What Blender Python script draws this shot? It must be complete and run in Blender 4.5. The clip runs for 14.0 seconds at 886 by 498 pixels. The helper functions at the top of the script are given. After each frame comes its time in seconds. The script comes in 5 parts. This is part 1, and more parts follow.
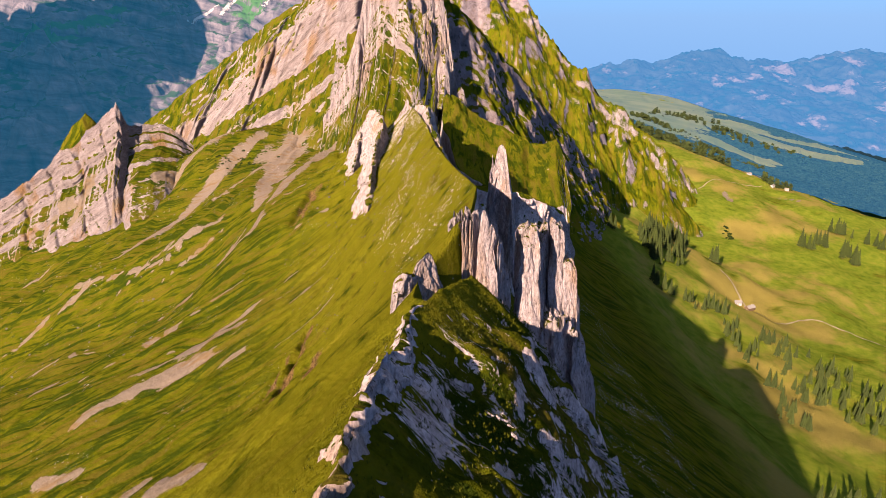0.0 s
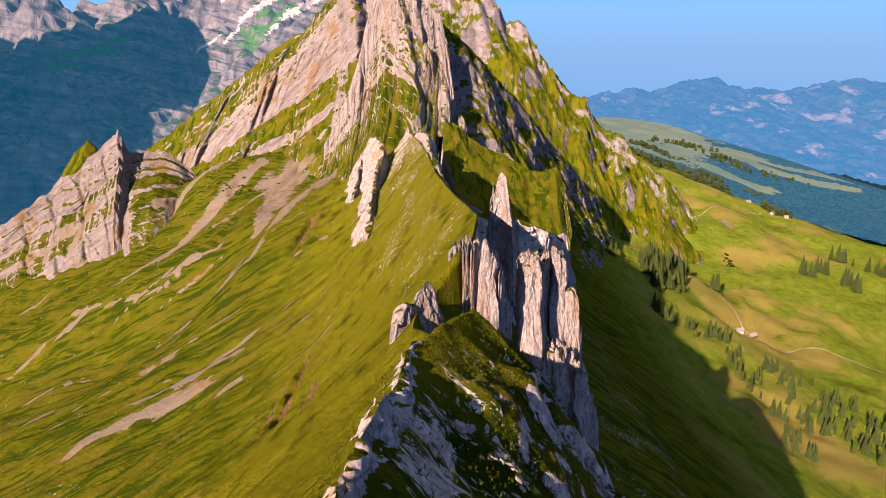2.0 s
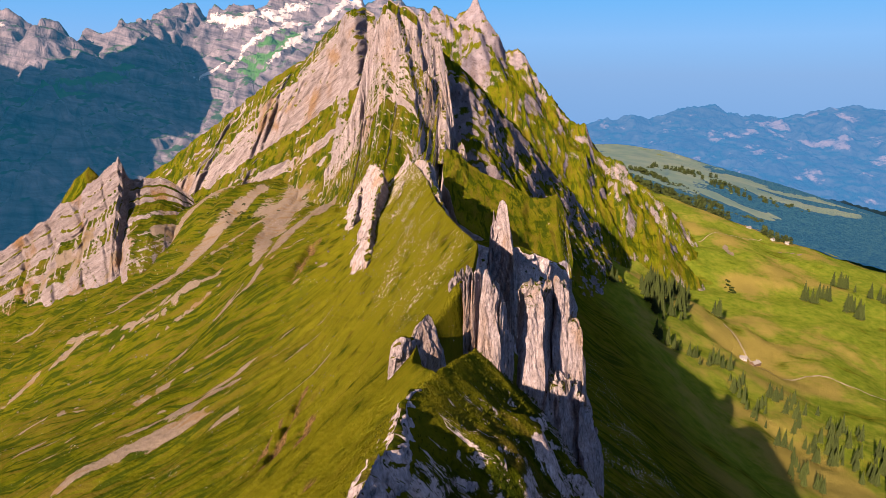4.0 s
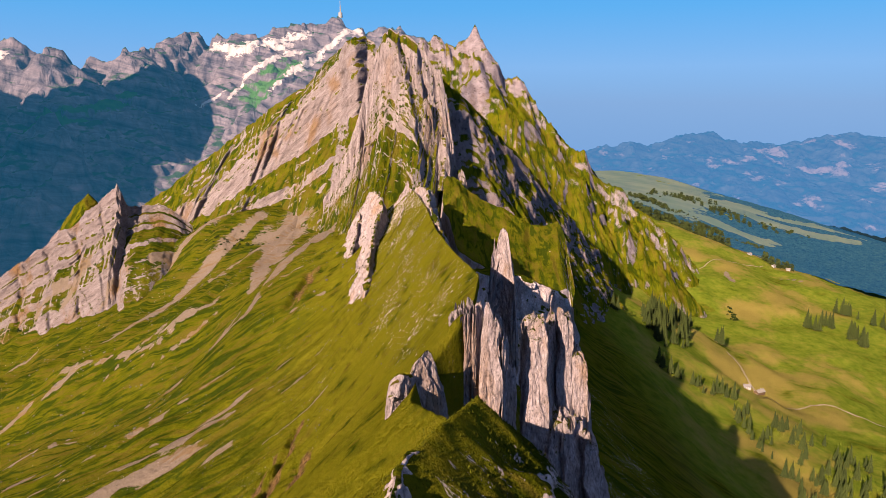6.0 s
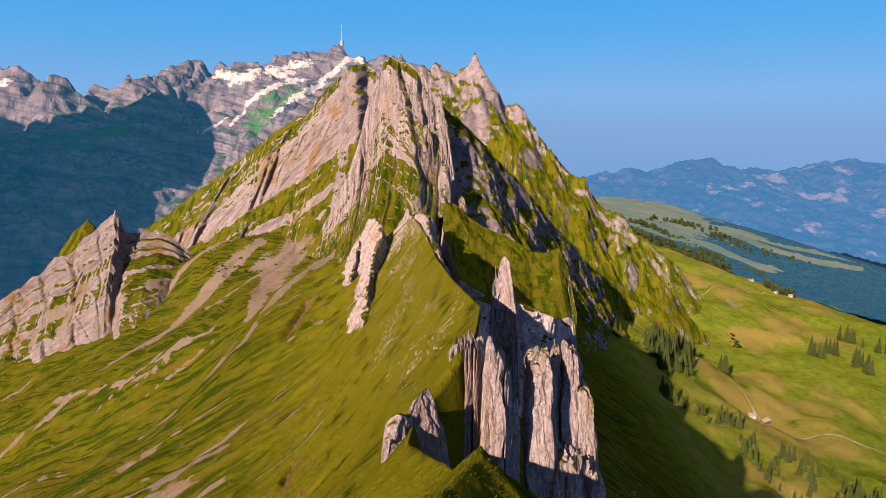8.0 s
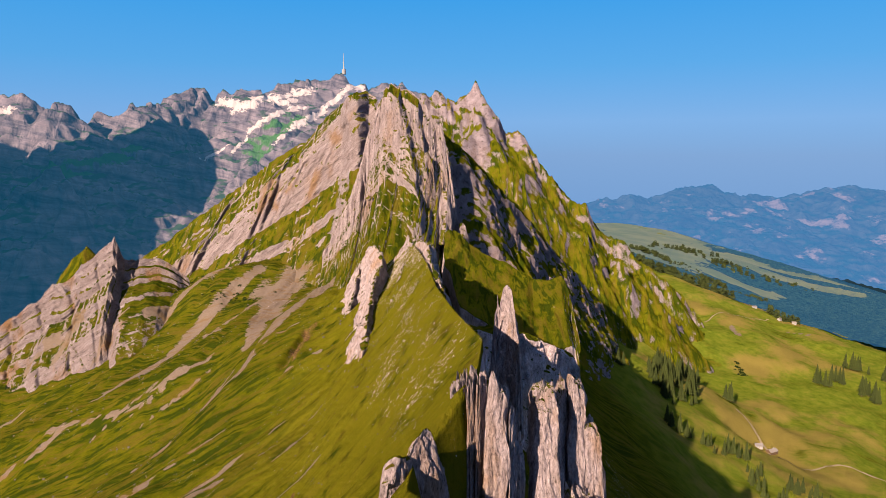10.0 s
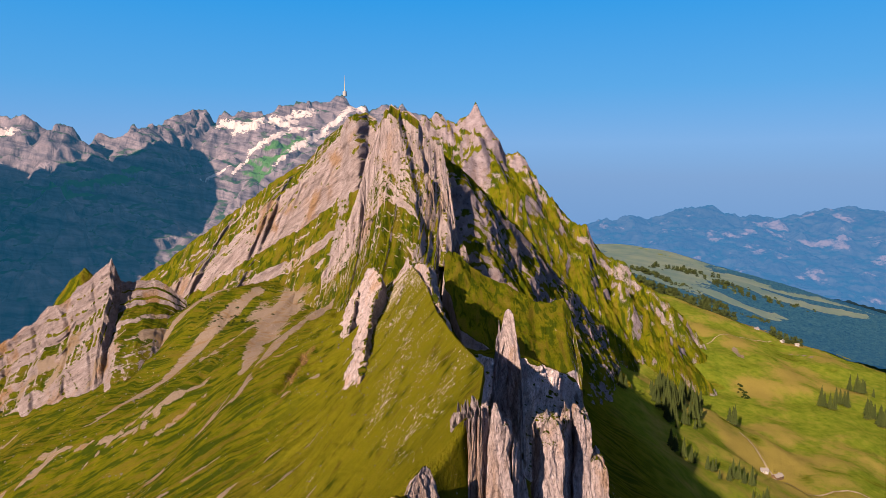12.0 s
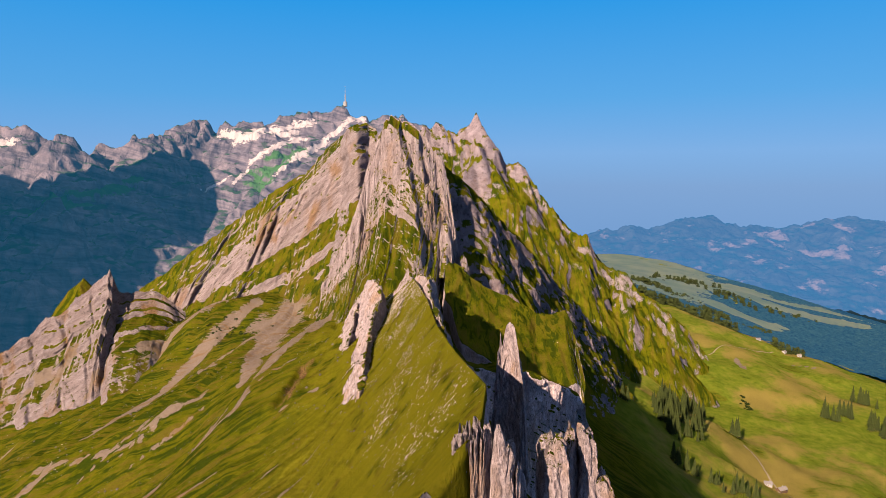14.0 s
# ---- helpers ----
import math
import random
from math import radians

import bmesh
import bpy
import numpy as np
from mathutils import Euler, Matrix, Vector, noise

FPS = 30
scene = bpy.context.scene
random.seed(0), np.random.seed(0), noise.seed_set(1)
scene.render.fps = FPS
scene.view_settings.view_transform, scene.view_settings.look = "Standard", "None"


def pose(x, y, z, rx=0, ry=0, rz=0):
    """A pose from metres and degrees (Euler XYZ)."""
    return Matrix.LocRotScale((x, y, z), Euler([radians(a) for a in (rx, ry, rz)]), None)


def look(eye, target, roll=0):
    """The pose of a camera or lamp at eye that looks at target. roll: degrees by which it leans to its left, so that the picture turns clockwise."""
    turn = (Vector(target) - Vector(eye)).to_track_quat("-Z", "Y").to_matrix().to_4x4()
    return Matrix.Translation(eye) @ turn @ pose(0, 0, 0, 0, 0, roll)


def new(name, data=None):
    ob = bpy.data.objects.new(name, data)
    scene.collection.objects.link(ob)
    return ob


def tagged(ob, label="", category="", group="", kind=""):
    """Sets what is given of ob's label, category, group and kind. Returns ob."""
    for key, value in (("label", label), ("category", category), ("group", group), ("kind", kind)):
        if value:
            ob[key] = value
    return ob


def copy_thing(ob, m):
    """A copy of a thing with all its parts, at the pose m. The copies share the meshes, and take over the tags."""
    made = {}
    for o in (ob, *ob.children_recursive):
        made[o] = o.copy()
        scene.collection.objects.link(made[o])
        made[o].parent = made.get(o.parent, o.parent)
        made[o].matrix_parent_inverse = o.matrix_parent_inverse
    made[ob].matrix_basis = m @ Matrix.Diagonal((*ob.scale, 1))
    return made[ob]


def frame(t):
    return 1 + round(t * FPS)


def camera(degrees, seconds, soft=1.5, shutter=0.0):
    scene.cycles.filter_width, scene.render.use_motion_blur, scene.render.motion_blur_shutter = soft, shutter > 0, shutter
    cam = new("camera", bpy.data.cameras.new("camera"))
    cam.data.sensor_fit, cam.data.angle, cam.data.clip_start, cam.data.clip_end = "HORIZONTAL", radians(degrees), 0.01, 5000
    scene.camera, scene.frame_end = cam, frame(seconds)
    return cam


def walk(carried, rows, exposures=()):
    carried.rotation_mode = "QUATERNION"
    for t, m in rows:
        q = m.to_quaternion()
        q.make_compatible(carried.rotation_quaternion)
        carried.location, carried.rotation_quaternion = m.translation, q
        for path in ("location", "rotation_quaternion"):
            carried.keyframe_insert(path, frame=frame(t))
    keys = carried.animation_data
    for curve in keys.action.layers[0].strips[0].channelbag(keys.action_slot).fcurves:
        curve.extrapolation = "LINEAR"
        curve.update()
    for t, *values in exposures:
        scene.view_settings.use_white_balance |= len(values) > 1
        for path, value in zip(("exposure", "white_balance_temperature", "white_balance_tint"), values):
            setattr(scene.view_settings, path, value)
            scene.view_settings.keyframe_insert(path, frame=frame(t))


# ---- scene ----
cam = camera(68.4, 14.0, 0.8)
PATH = [
    (0, (0.028, 3.654, 0.009), (0.029, 5.538, -0.66), -0.1),
    (0.5, (-0.029, 4.07, 0.028), (-0.028, 5.961, -0.624), -0.0),
    (1, (-0.05, 4.554, -0.027), (-0.049, 6.451, -0.658), -0.0),
    (1.5, (-0.044, 5.257, -0.054), (-0.043, 7.161, -0.666), -0.0),
    (2, (-0.074, 6.133, -0.08), (-0.073, 8.043, -0.672), 0.0),
    (2.5, (-0.068, 7.178, -0.122), (-0.067, 9.094, -0.695), 0.0),
    (3, (-0.063, 8.266, -0.164), (-0.062, 10.188, -0.718), 0.0),
    (5.5, (-0.015, 15.193, -0.027), (-0.015, 17.14, -0.486), -0.0),
    (6, (-0.069, 16.773, -0.036), (-0.068, 18.724, -0.475), -0.0),
    (6.5, (-0.082, 18.509, -0.054), (-0.081, 20.464, -0.474), 0.0),
    (7, (0.043, 20.185, -0.054), (0.043, 22.144, -0.455), -0.0),
    (7.5, (0.029, 21.885, -0.058), (0.028, 23.849, -0.44), -0.0),
    (8, (0.031, 23.603, -0.047), (0.031, 25.57, -0.409), 0.0),
    (10.5, (-0.003, 31.682, 0.008), (-0.006, 33.665, -0.256), -0.0),
    (11, (0.042, 33.363, 0.097), (0.04, 35.348, -0.149), -0.0),
    (11.5, (0.032, 34.954, 0.125), (0.03, 36.941, -0.106), -0.0),
    (12, (0.02, 36.431, 0.207), (0.017, 38.419, -0.013), -0.0),
    (12.5, (-0.047, 37.941, 0.338), (-0.05, 39.93, 0.128), 0.0),
    (13, (-0.036, 39.36, 0.479), (-0.039, 41.35, 0.279), 0.0),
    (13.5, (-0.061, 40.505, 0.742), (-0.064, 42.496, 0.548), 0.0),
    (14, (-0.14, 41.293, 0.956), (-0.144, 43.284, 0.766), 0.0),
]
walk(cam, [(t, look(eye, target, roll)) for t, eye, target, roll in PATH],
     [(0.0, 2.70), (3.0, 2.53), (7.5, 2.28), (11.0, 2.21), (14.0, 2.18)])

# ---------------------------------------------------------------- light
SUN_TO = Vector((-0.47, -0.78, 0.47)).normalized()
world = bpy.data.worlds.new("sky")
scene.world = world
world.use_nodes = True
wn, wl = world.node_tree.nodes, world.node_tree.links
wn.clear()
sky = wn.new("ShaderNodeTexSky")
sky.sky_type, sky.sun_disc = "NISHITA", False
sky.sun_elevation = math.asin(SUN_TO.z)
sky.sun_rotation = math.atan2(SUN_TO.x, SUN_TO.y)
sky.altitude, sky.air_density, sky.dust_density, sky.ozone_density = 1900, 1.2, 0.0, 6.0
# clear blue overhead, paling into summer haze towards the horizon
w_geo = wn.new("ShaderNodeTexCoord")
w_sep = wn.new("ShaderNodeSeparateXYZ")
w_ramp = wn.new("ShaderNodeValToRGB")
for e, (at, col) in zip((*w_ramp.color_ramp.elements, *(w_ramp.color_ramp.elements.new(0.5) for _ in range(7))),
                        ((0.0, (0.004, 0.02, 0.03)), (1.0, (0.002, 0.075, 0.27)), (0.1077, (0.006, 0.03, 0.045)), (0.1385, (0.16, 0.34, 0.67)), (0.2308, (0.16, 0.34, 0.67)), (0.2692, (0.19, 0.41, 0.78)), (0.3308, (0.092, 0.39, 0.81)), (0.4462, (0.009, 0.325, 0.83)), (0.5538, (0.003, 0.13, 0.46)))):
    e.position, e.color = at, (*col, 1)
# heights from a little below the horizon up to the zenith
w_up = wn.new("ShaderNodeMath")
w_up.operation = "MULTIPLY_ADD"
w_up.inputs[1].default_value, w_up.inputs[2].default_value = 1 / 1.3, 0.3 / 1.3
w_mix = wn.new("ShaderNodeMix")
w_mix.data_type = "RGBA"
w_mix.inputs[0].default_value = 0.92
w_scale = wn.new("ShaderNodeMix")
w_scale.data_type, w_scale.blend_type = "RGBA", "MULTIPLY"
w_scale.inputs[0].default_value = 1.0
w_scale.inputs[7].default_value = (0.10, 0.10, 0.10, 1)
w_bg = wn.new("ShaderNodeBackground")
w_bg.inputs["Strength"].default_value = 0.217
w_out = wn.new("ShaderNodeOutputWorld")
wl.new(w_geo.outputs["Generated"], w_sep.inputs[0])
wl.new(w_sep.outputs["Z"], w_up.inputs[0])
wl.new(w_up.outputs[0], w_ramp.inputs[0])
wl.new(sky.outputs[0], w_scale.inputs[6])
wl.new(w_scale.outputs[2], w_mix.inputs[6])
wl.new(w_ramp.outputs[0], w_mix.inputs[7])
wl.new(w_mix.outputs[2], w_bg.inputs["Color"])
wl.new(w_bg.outputs[0], w_out.inputs["Surface"])

sun_data = bpy.data.lights.new("sun", "SUN")
sun_data.energy, sun_data.angle, sun_data.color = 4.85, radians(0.5), (1.0, 0.73, 0.47)
sun_lamp = new("sun", sun_data)
sun_lamp.matrix_world = look(SUN_TO * 1000, (0, 0, 0))


# ---------------------------------------------------------------- noise in numpy
def _hash(ix, iy, iz, seed):
    h = (ix * 374761393 + iy * 668265263 + iz * 2147483647 + seed * 1274126177) & 0xFFFFFFFF
    h = ((h ^ (h >> 13)) * 1274126177) & 0xFFFFFFFF
    h = ((h ^ (h >> 16)) * 2246822519) & 0xFFFFFFFF
    return ((h ^ (h >> 15)) & 0xFFFFFF) / 8388607.5 - 1.0


def vnoise(x, y, z=0.0, seed=0):
    """Smooth value noise, about -1 to 1."""
    x, y, z = np.broadcast_arrays(np.asarray(x, float), np.asarray(y, float), np.asarray(z, float))
    fx, fy, fz = np.floor(x), np.floor(y), np.floor(z)
    ix, iy, iz = fx.astype(np.int64), fy.astype(np.int64), fz.astype(np.int64)
    u, v, w = x - fx, y - fy, z - fz
    u, v, w = (a * a * a * (a * (a * 6 - 15) + 10) for a in (u, v, w))
    out = 0.0
    for dx in (0, 1):
        for dy in (0, 1):
            for dz in (0, 1):
                k = (u if dx else 1 - u) * (v if dy else 1 - v) * (w if dz else 1 - w)
                out = out + k * _hash(ix + dx, iy + dy, iz + dz, seed)
    return out


def fbm(x, y, z=0.0, octaves=4, seed=0, gain=0.5):
    out, amp, f = 0.0, 1.0, 1.0
    for o in range(octaves):
        out = out + amp * vnoise(np.asarray(x) * f + 17.3 * o, np.asarray(y) * f - 9.1 * o, np.asarray(z) * f + 3.7 * o, seed + o)
        amp, f = amp * gain, f * 2.03
    return out


def ridged(x, y, z=0.0, octaves=4, seed=0, gain=0.5):
    """Sharp crests at 1, hollows towards 0."""
    out, amp, f, total = 0.0, 1.0, 1.0, 0.0
    for o in range(octaves):
        out = out + amp * (1 - np.abs(vnoise(np.asarray(x) * f + 11.1 * o, np.asarray(y) * f + 5.7 * o, np.asarray(z) * f - 2.9 * o, seed + o)) * 1.6)
        total, amp, f = total + amp, amp * gain, f * 2.1
    return out / total


def smooth(a, lo, hi):
    t = np.clip((np.asarray(a, float) - lo) / (hi - lo), 0, 1)
    return t * t * (3 - 2 * t)


# ---------------------------------------------------------------- shape of the land
CREST_Y = np.array([-400, -60, 20, 38, 46, 54, 60, 65, 72, 86, 105, 122, 145, 160, 170, 176, 186, 217, 260, 310, 380, 450, 500, 560, 640, 700, 900, 1300])
CREST_X = np.array([-60, -16, -8, -6.8, -6.0, -4.6, -3.8, -2.6, -0.3, 4.0, 5, 2, -7, -6, 0, 4, 8, 11.5, 4, -3, -9, -17, -22, -32, -35, -30, -30, -30])
CREST_Z = np.array([-80, -42, -28.5, -27.2, -27.2, -28.2, -28.6, -28.2, -29.2, -33, -42, -55, -62, -63, -58, -53.6, -54.6, -53.5, -55.5, -57, -58, -60, -64, -74, -88, -95, -85, -40])

LEFT_D = np.array([0, 20, 60, 100, 150, 250, 400, 700, 1500, 5000])
LEFT_Y = np.array([0, 150, 250, 364, 470, 600, 760, 950, 1400, 2500])
LEFT_DROP = [np.array(a) for a in (
    (0, 20, 58, 88, 122, 178, 240, 320, 420, 470), (0, 20, 58, 88, 122, 178, 240, 320, 420, 470), (0, 23, 65, 95, 128, 184, 245, 325, 400, 450),
    (0, 27, 66, 95, 128, 180, 241, 315, 390, 440), (0, 26, 60, 87, 118, 176, 245, 330, 400, 450), (0, 16, 38, 57, 80, 128, 196, 285, 390, 440),
    (0, 5, 12, 18, 32, 50, 112, 300, 560, 680), (0, 5, 15, 28, 46, 84, 140, 240, 600, 720), (0, 20, 60, 100, 150, 230, 330, 470, 680, 760),
    (0, 20, 60, 100, 150, 230, 330, 470, 680, 760))]

RIGHT_Y = np.array([-60, 40, 63, 86, 115, 140, 163, 177, 184, 217, 250, 310, 400, 500, 620, 800])
RIGHT_RUN = [np.array(a) for a in ((10, 25, 40, 70), (10, 24, 38, 70), (10, 26, 38, 70), (8, 24, 36, 70), (5, 20, 34, 70), (4, 16, 32, 70), (3, 9, 20, 70), (2, 7, 14, 60), (2, 6, 12, 43),
             (2, 6, 12, 44), (2, 6, 34, 50), (3, 8, 36, 55), (4, 12, 40, 60), (6, 15, 40, 70), (10, 30, 60, 100), (20, 50, 90, 130))]
RIGHT_DROP = [np.array(a) for a in ((10, 34, 110, 160), (9.5, 33, 110, 165), (9, 38, 115, 170), (7.5, 34, 105, 165), (8, 32, 95, 160), (12, 38, 95, 155), (14, 48, 98, 160), (20, 58, 108, 160), (22, 62, 110, 150),
              (24, 60, 104, 148), (26, 58, 85, 130), (28, 60, 85, 130), (25, 50, 75, 120), (14, 32, 60, 110), (8, 25, 50, 85), (10, 25, 50, 80))]

VALLEY_X = np.array([60, 150, 300, 500, 800, 1150, 1600, 2500, 4500])
VALLEY_Y = np.array([0, 300, 600, 900, 1200, 1500, 1900, 2300, 2900, 3700, 4900])
VALLEY_Z = [np.array(a) for a in (
    (-190, -257, -357, -414, -486, -530, -560, -620, -650), (-190, -262, -362, -422, -486, -530, -570, -620, -650), (-175, -252, -364, -430, -488, -522, -590, -640, -650),
    (-160, -242, -350, -440, -488, -512, -610, -650, -650), (-130, -210, -318, -427, -470, -502, -620, -650, -650), (-95, -165, -275, -378, -430, -480, -620, -650, -650),
    (-110, -150, -235, -312, -400, -520, -620, -640, -650), (-90, -130, -210, -285, -415, -540, -620, -640, -650), (-200, -230, -280, -330, -390, -450, -565, -640, -650),
    (-330, -350, -380, -400, -410, -425, -490, -530, -560), (-470, -470, -480, -480, -480, -480, -480, -490, -500))]


def _rows(y, ys, rows):
    """Rows of a table, blended smoothly along y: one row for each y."""
    y = np.clip(y, ys[0], ys[-1])
    i = np.clip(np.searchsorted(ys, y, side="right") - 1, 0, len(ys) - 2)
    f = (y - ys[i]) / (ys[i + 1] - ys[i])
    f = (f * f * (3 - 2 * f) * 0.5 + f * 0.5)[:, None]
    table = np.array(rows, float)
    return table[i] * (1 - f) + table[i + 1] * f


def _along_row(at, cols, values):
    """Straight interpolation in each row; cols may differ from row to row."""
    out = values[:, 0].copy()
    for k in range(values.shape[1] - 1):
        c0, c1 = (cols[:, k], cols[:, k + 1]) if cols.ndim > 1 else (cols[k], cols[k + 1])
        f = np.clip((at - c0) / np.maximum(c1 - c0, 1e-6), 0, 1)
        out += (values[:, k + 1] - values[:, k]) * f
    return out


def land(x, y):
    """Heights of the land before fine relief."""
    shape = np.shape(x)
    x, y = np.asarray(x, float).ravel(), np.asarray(y, float).ravel()
    xc, zc = np.interp(y, CREST_Y, CREST_X), np.interp(y, CREST_Y, CREST_Z)
    d = x - xc
    left = zc - _along_row(-d, LEFT_D, _rows(y, LEFT_Y, LEFT_DROP))
    run, drop = _rows(y, RIGHT_Y, RIGHT_RUN), _rows(y, RIGHT_Y, RIGHT_DROP)
    valley = _along_row(x, VALLEY_X, _rows(y, VALLEY_Y, VALLEY_Z))
    zero = np.zeros((len(x), 1))
    near = zc - _along_row(d, np.hstack([zero, run]), np.hstack([zero, drop]))
    end, fall = run[:, -1], drop[:, -1]
    w = smooth(d - end, -5, 90)
    right = np.where(d > end, np.maximum(zc - fall - (d - end) * 0.75, valley) * (1 - w) + valley * w, near)
    k = smooth(y, 600, 1000)
    right = right * (1 - k) + np.minimum(valley, zc - d * 0.3) * k
    return np.where(d < 0, left, right).reshape(shape)


def land_row(y, x):
    return land(x, np.full(np.shape(x), float(y)))


GULLIES = [(-61, 268, -61, 236, 1.4, 3.2), (-61.5, 244, -63, 222, 1.6, 2.8), (-63, 228, -63, 194, 1.8, 3.6), (-67, 248, -72, 210, 1.1, 2.2), (-103, 505, -108, 452, 3.2, 6.0), (-51, 225, -40, 170, 1.6, 1.6), (-30, 130, -24, 92, 1.2, 1.4)]
# tongues of bare scree: from, to, half width at both ends
SCREE = [(-148, 775, -172, 712, 14, 24), (-172, 712, -160, 545, 22, 6), (-114, 657, -142, 541, 8, 7), (-150, 520, -151, 488, 5, 6), (-165, 506, -202, 466, 4, 6), (-155, 498, -176, 484, 3, 4),
         (-250, 768, -315, 704, 10, 5), (-204, 751, -233, 702, 7, 9), (-233, 702, -266, 641, 10, 8), (-266, 641, -311, 580, 7, 2), (-199, 564, -247, 549, 4, 2), (-403, 728, -411, 700, 8, 5),
         (-423, 725, -449, 710, 8, 5), (-239, 539, -351, 564, 2, 1.5), (-113, 337, -153, 346, 3, 6), (-153, 346, -187, 348, 5, 2), (-123, 317, -149, 326, 5, 6), (-149, 326, -205, 322, 6, 4),
         (-325, 556, -352, 539, 3, 2), (-285, 422, -292, 412, 6, 4), (-117, 213, -130, 207, 3, 5), (-72, 163, -89, 166, 2, 4), (-175, 265, -204, 273, 2, 4),
         (680, 1538, 679, 1492, 7, 9), (940, 1706, 946, 1670, 6, 5), (1032, 1668, 1026, 1645, 6, 4), (574, 1597, 600, 1580, 5, 4), (400, 1350, 440, 1340, 6, 5), (870, 1650, 905, 1600, 3, 3)]


def fall_line(x, y, length, steps=6):
    """Where a stone that rolls from x, y ends up."""
    for _ in range(steps):
        z = land(np.array([x, x + 3, x]), np.array([y, y, y + 3]))
        gx, gy = z[1] - z[0], z[2] - z[0]
        k = length / steps / max(math.hypot(gx, gy), 1e-6)
        x, y = x - gx * k, y - gy * k
    return float(x), float(y)


streak_rng = random.Random(23)
for _ in range(46):
    y0 = streak_rng.uniform(170, 720)
    x0 = float(np.interp(y0, CREST_Y, CREST_X)) - streak_rng.uniform(35, 150 + 0.35 * y0)
    x1, y1 = fall_line(x0, y0, streak_rng.uniform(12, 45) * (0.5 + y0 / 500))
    SCREE.append((x0, y0, x1, y1, streak_rng.uniform(0.5, 1.6) * (0.5 + y0 / 500), streak_rng.uniform(0.3, 1.0)))


def to_line(x, y, x0, y0, x1, y1):
    t = np.clip(((x - x0) * (x1 - x0) + (y - y0) * (y1 - y0)) / ((x1 - x0) ** 2 + (y1 - y0) ** 2), 0, 1)
    return np.hypot(x - x0 - t * (x1 - x0), y - y0 - t * (y1 - y0))


def scree_at(x, y):
    out = np.zeros(np.shape(x))
    wob = fbm(x / 14, y / 14, octaves=3, seed=31)
    for x0, y0, x1, y1, w0, w1 in SCREE:
        t = np.clip(((x - x0) * (x1 - x0) + (y - y0) * (y1 - y0)) / ((x1 - x0) ** 2 + (y1 - y0) ** 2), 0, 1)
        w = w0 + (w1 - w0) * t
        out = np.maximum(out, 1.1 - 0.55 * to_line(x, y, x0, y0, x1, y1) / (w * (1 + 0.5 * wob)))
    return np.clip(out, 0, 1)


def land_relief(x, y, d):
    """Hollows, rills and tussocks of the open ground."""
    far = np.clip(np.hypot(x, y) / 400, 0.15, 3)
    away = smooth(np.abs(d), 2, 60)
    z = fbm(x / 120, y / 120, octaves=3, seed=3) * 7 * away * np.minimum(far, 1.6)
    z = z + fbm(x / 22, y / 22, octaves=4, seed=5) * 1.1 * smooth(np.abs(d), 0, 25)
    k = smooth(y, 420, 600)
    bend = fbm(x / 60, y / 60, seed=8) * 0.7
    rills = ridged(y / 16 + bend, x / 140, octaves=3, seed=9) * (1 - k) + ridged((x - 0.3 * y) / 17 + bend, y / 150, octaves=3, seed=9) * k
    z = z - rills * 5.4 * smooth(-d, 15, 80) * (1 - smooth(-d, 350, 700))
    for x0, y0, x1, y1, half, deep in GULLIES:
        z = z - deep * np.exp(-(to_line(x, y, x0, y0, x1, y1) / half) ** 2)
    z = z + fbm(x / 3.1, y / 3.1, octaves=3, seed=12) * 0.28
    return z


def ground_at(x, y):
    """Heights of the finished ground at many places."""
    x, y = np.asarray(x, float), np.asarray(y, float)
    return land(x, y) + land_relief(x, y, x - np.interp(y, CREST_Y, CREST_X))


def ground_z(x, y):
    return float(ground_at([x], [y])[0])


# ---------------------------------------------------------------- materials
def material(name):
    m = bpy.data.materials.new(name)
    m.use_nodes = True
    n, l = m.node_tree.nodes, m.node_tree.links
    return m, n, l, n["Principled BSDF"]


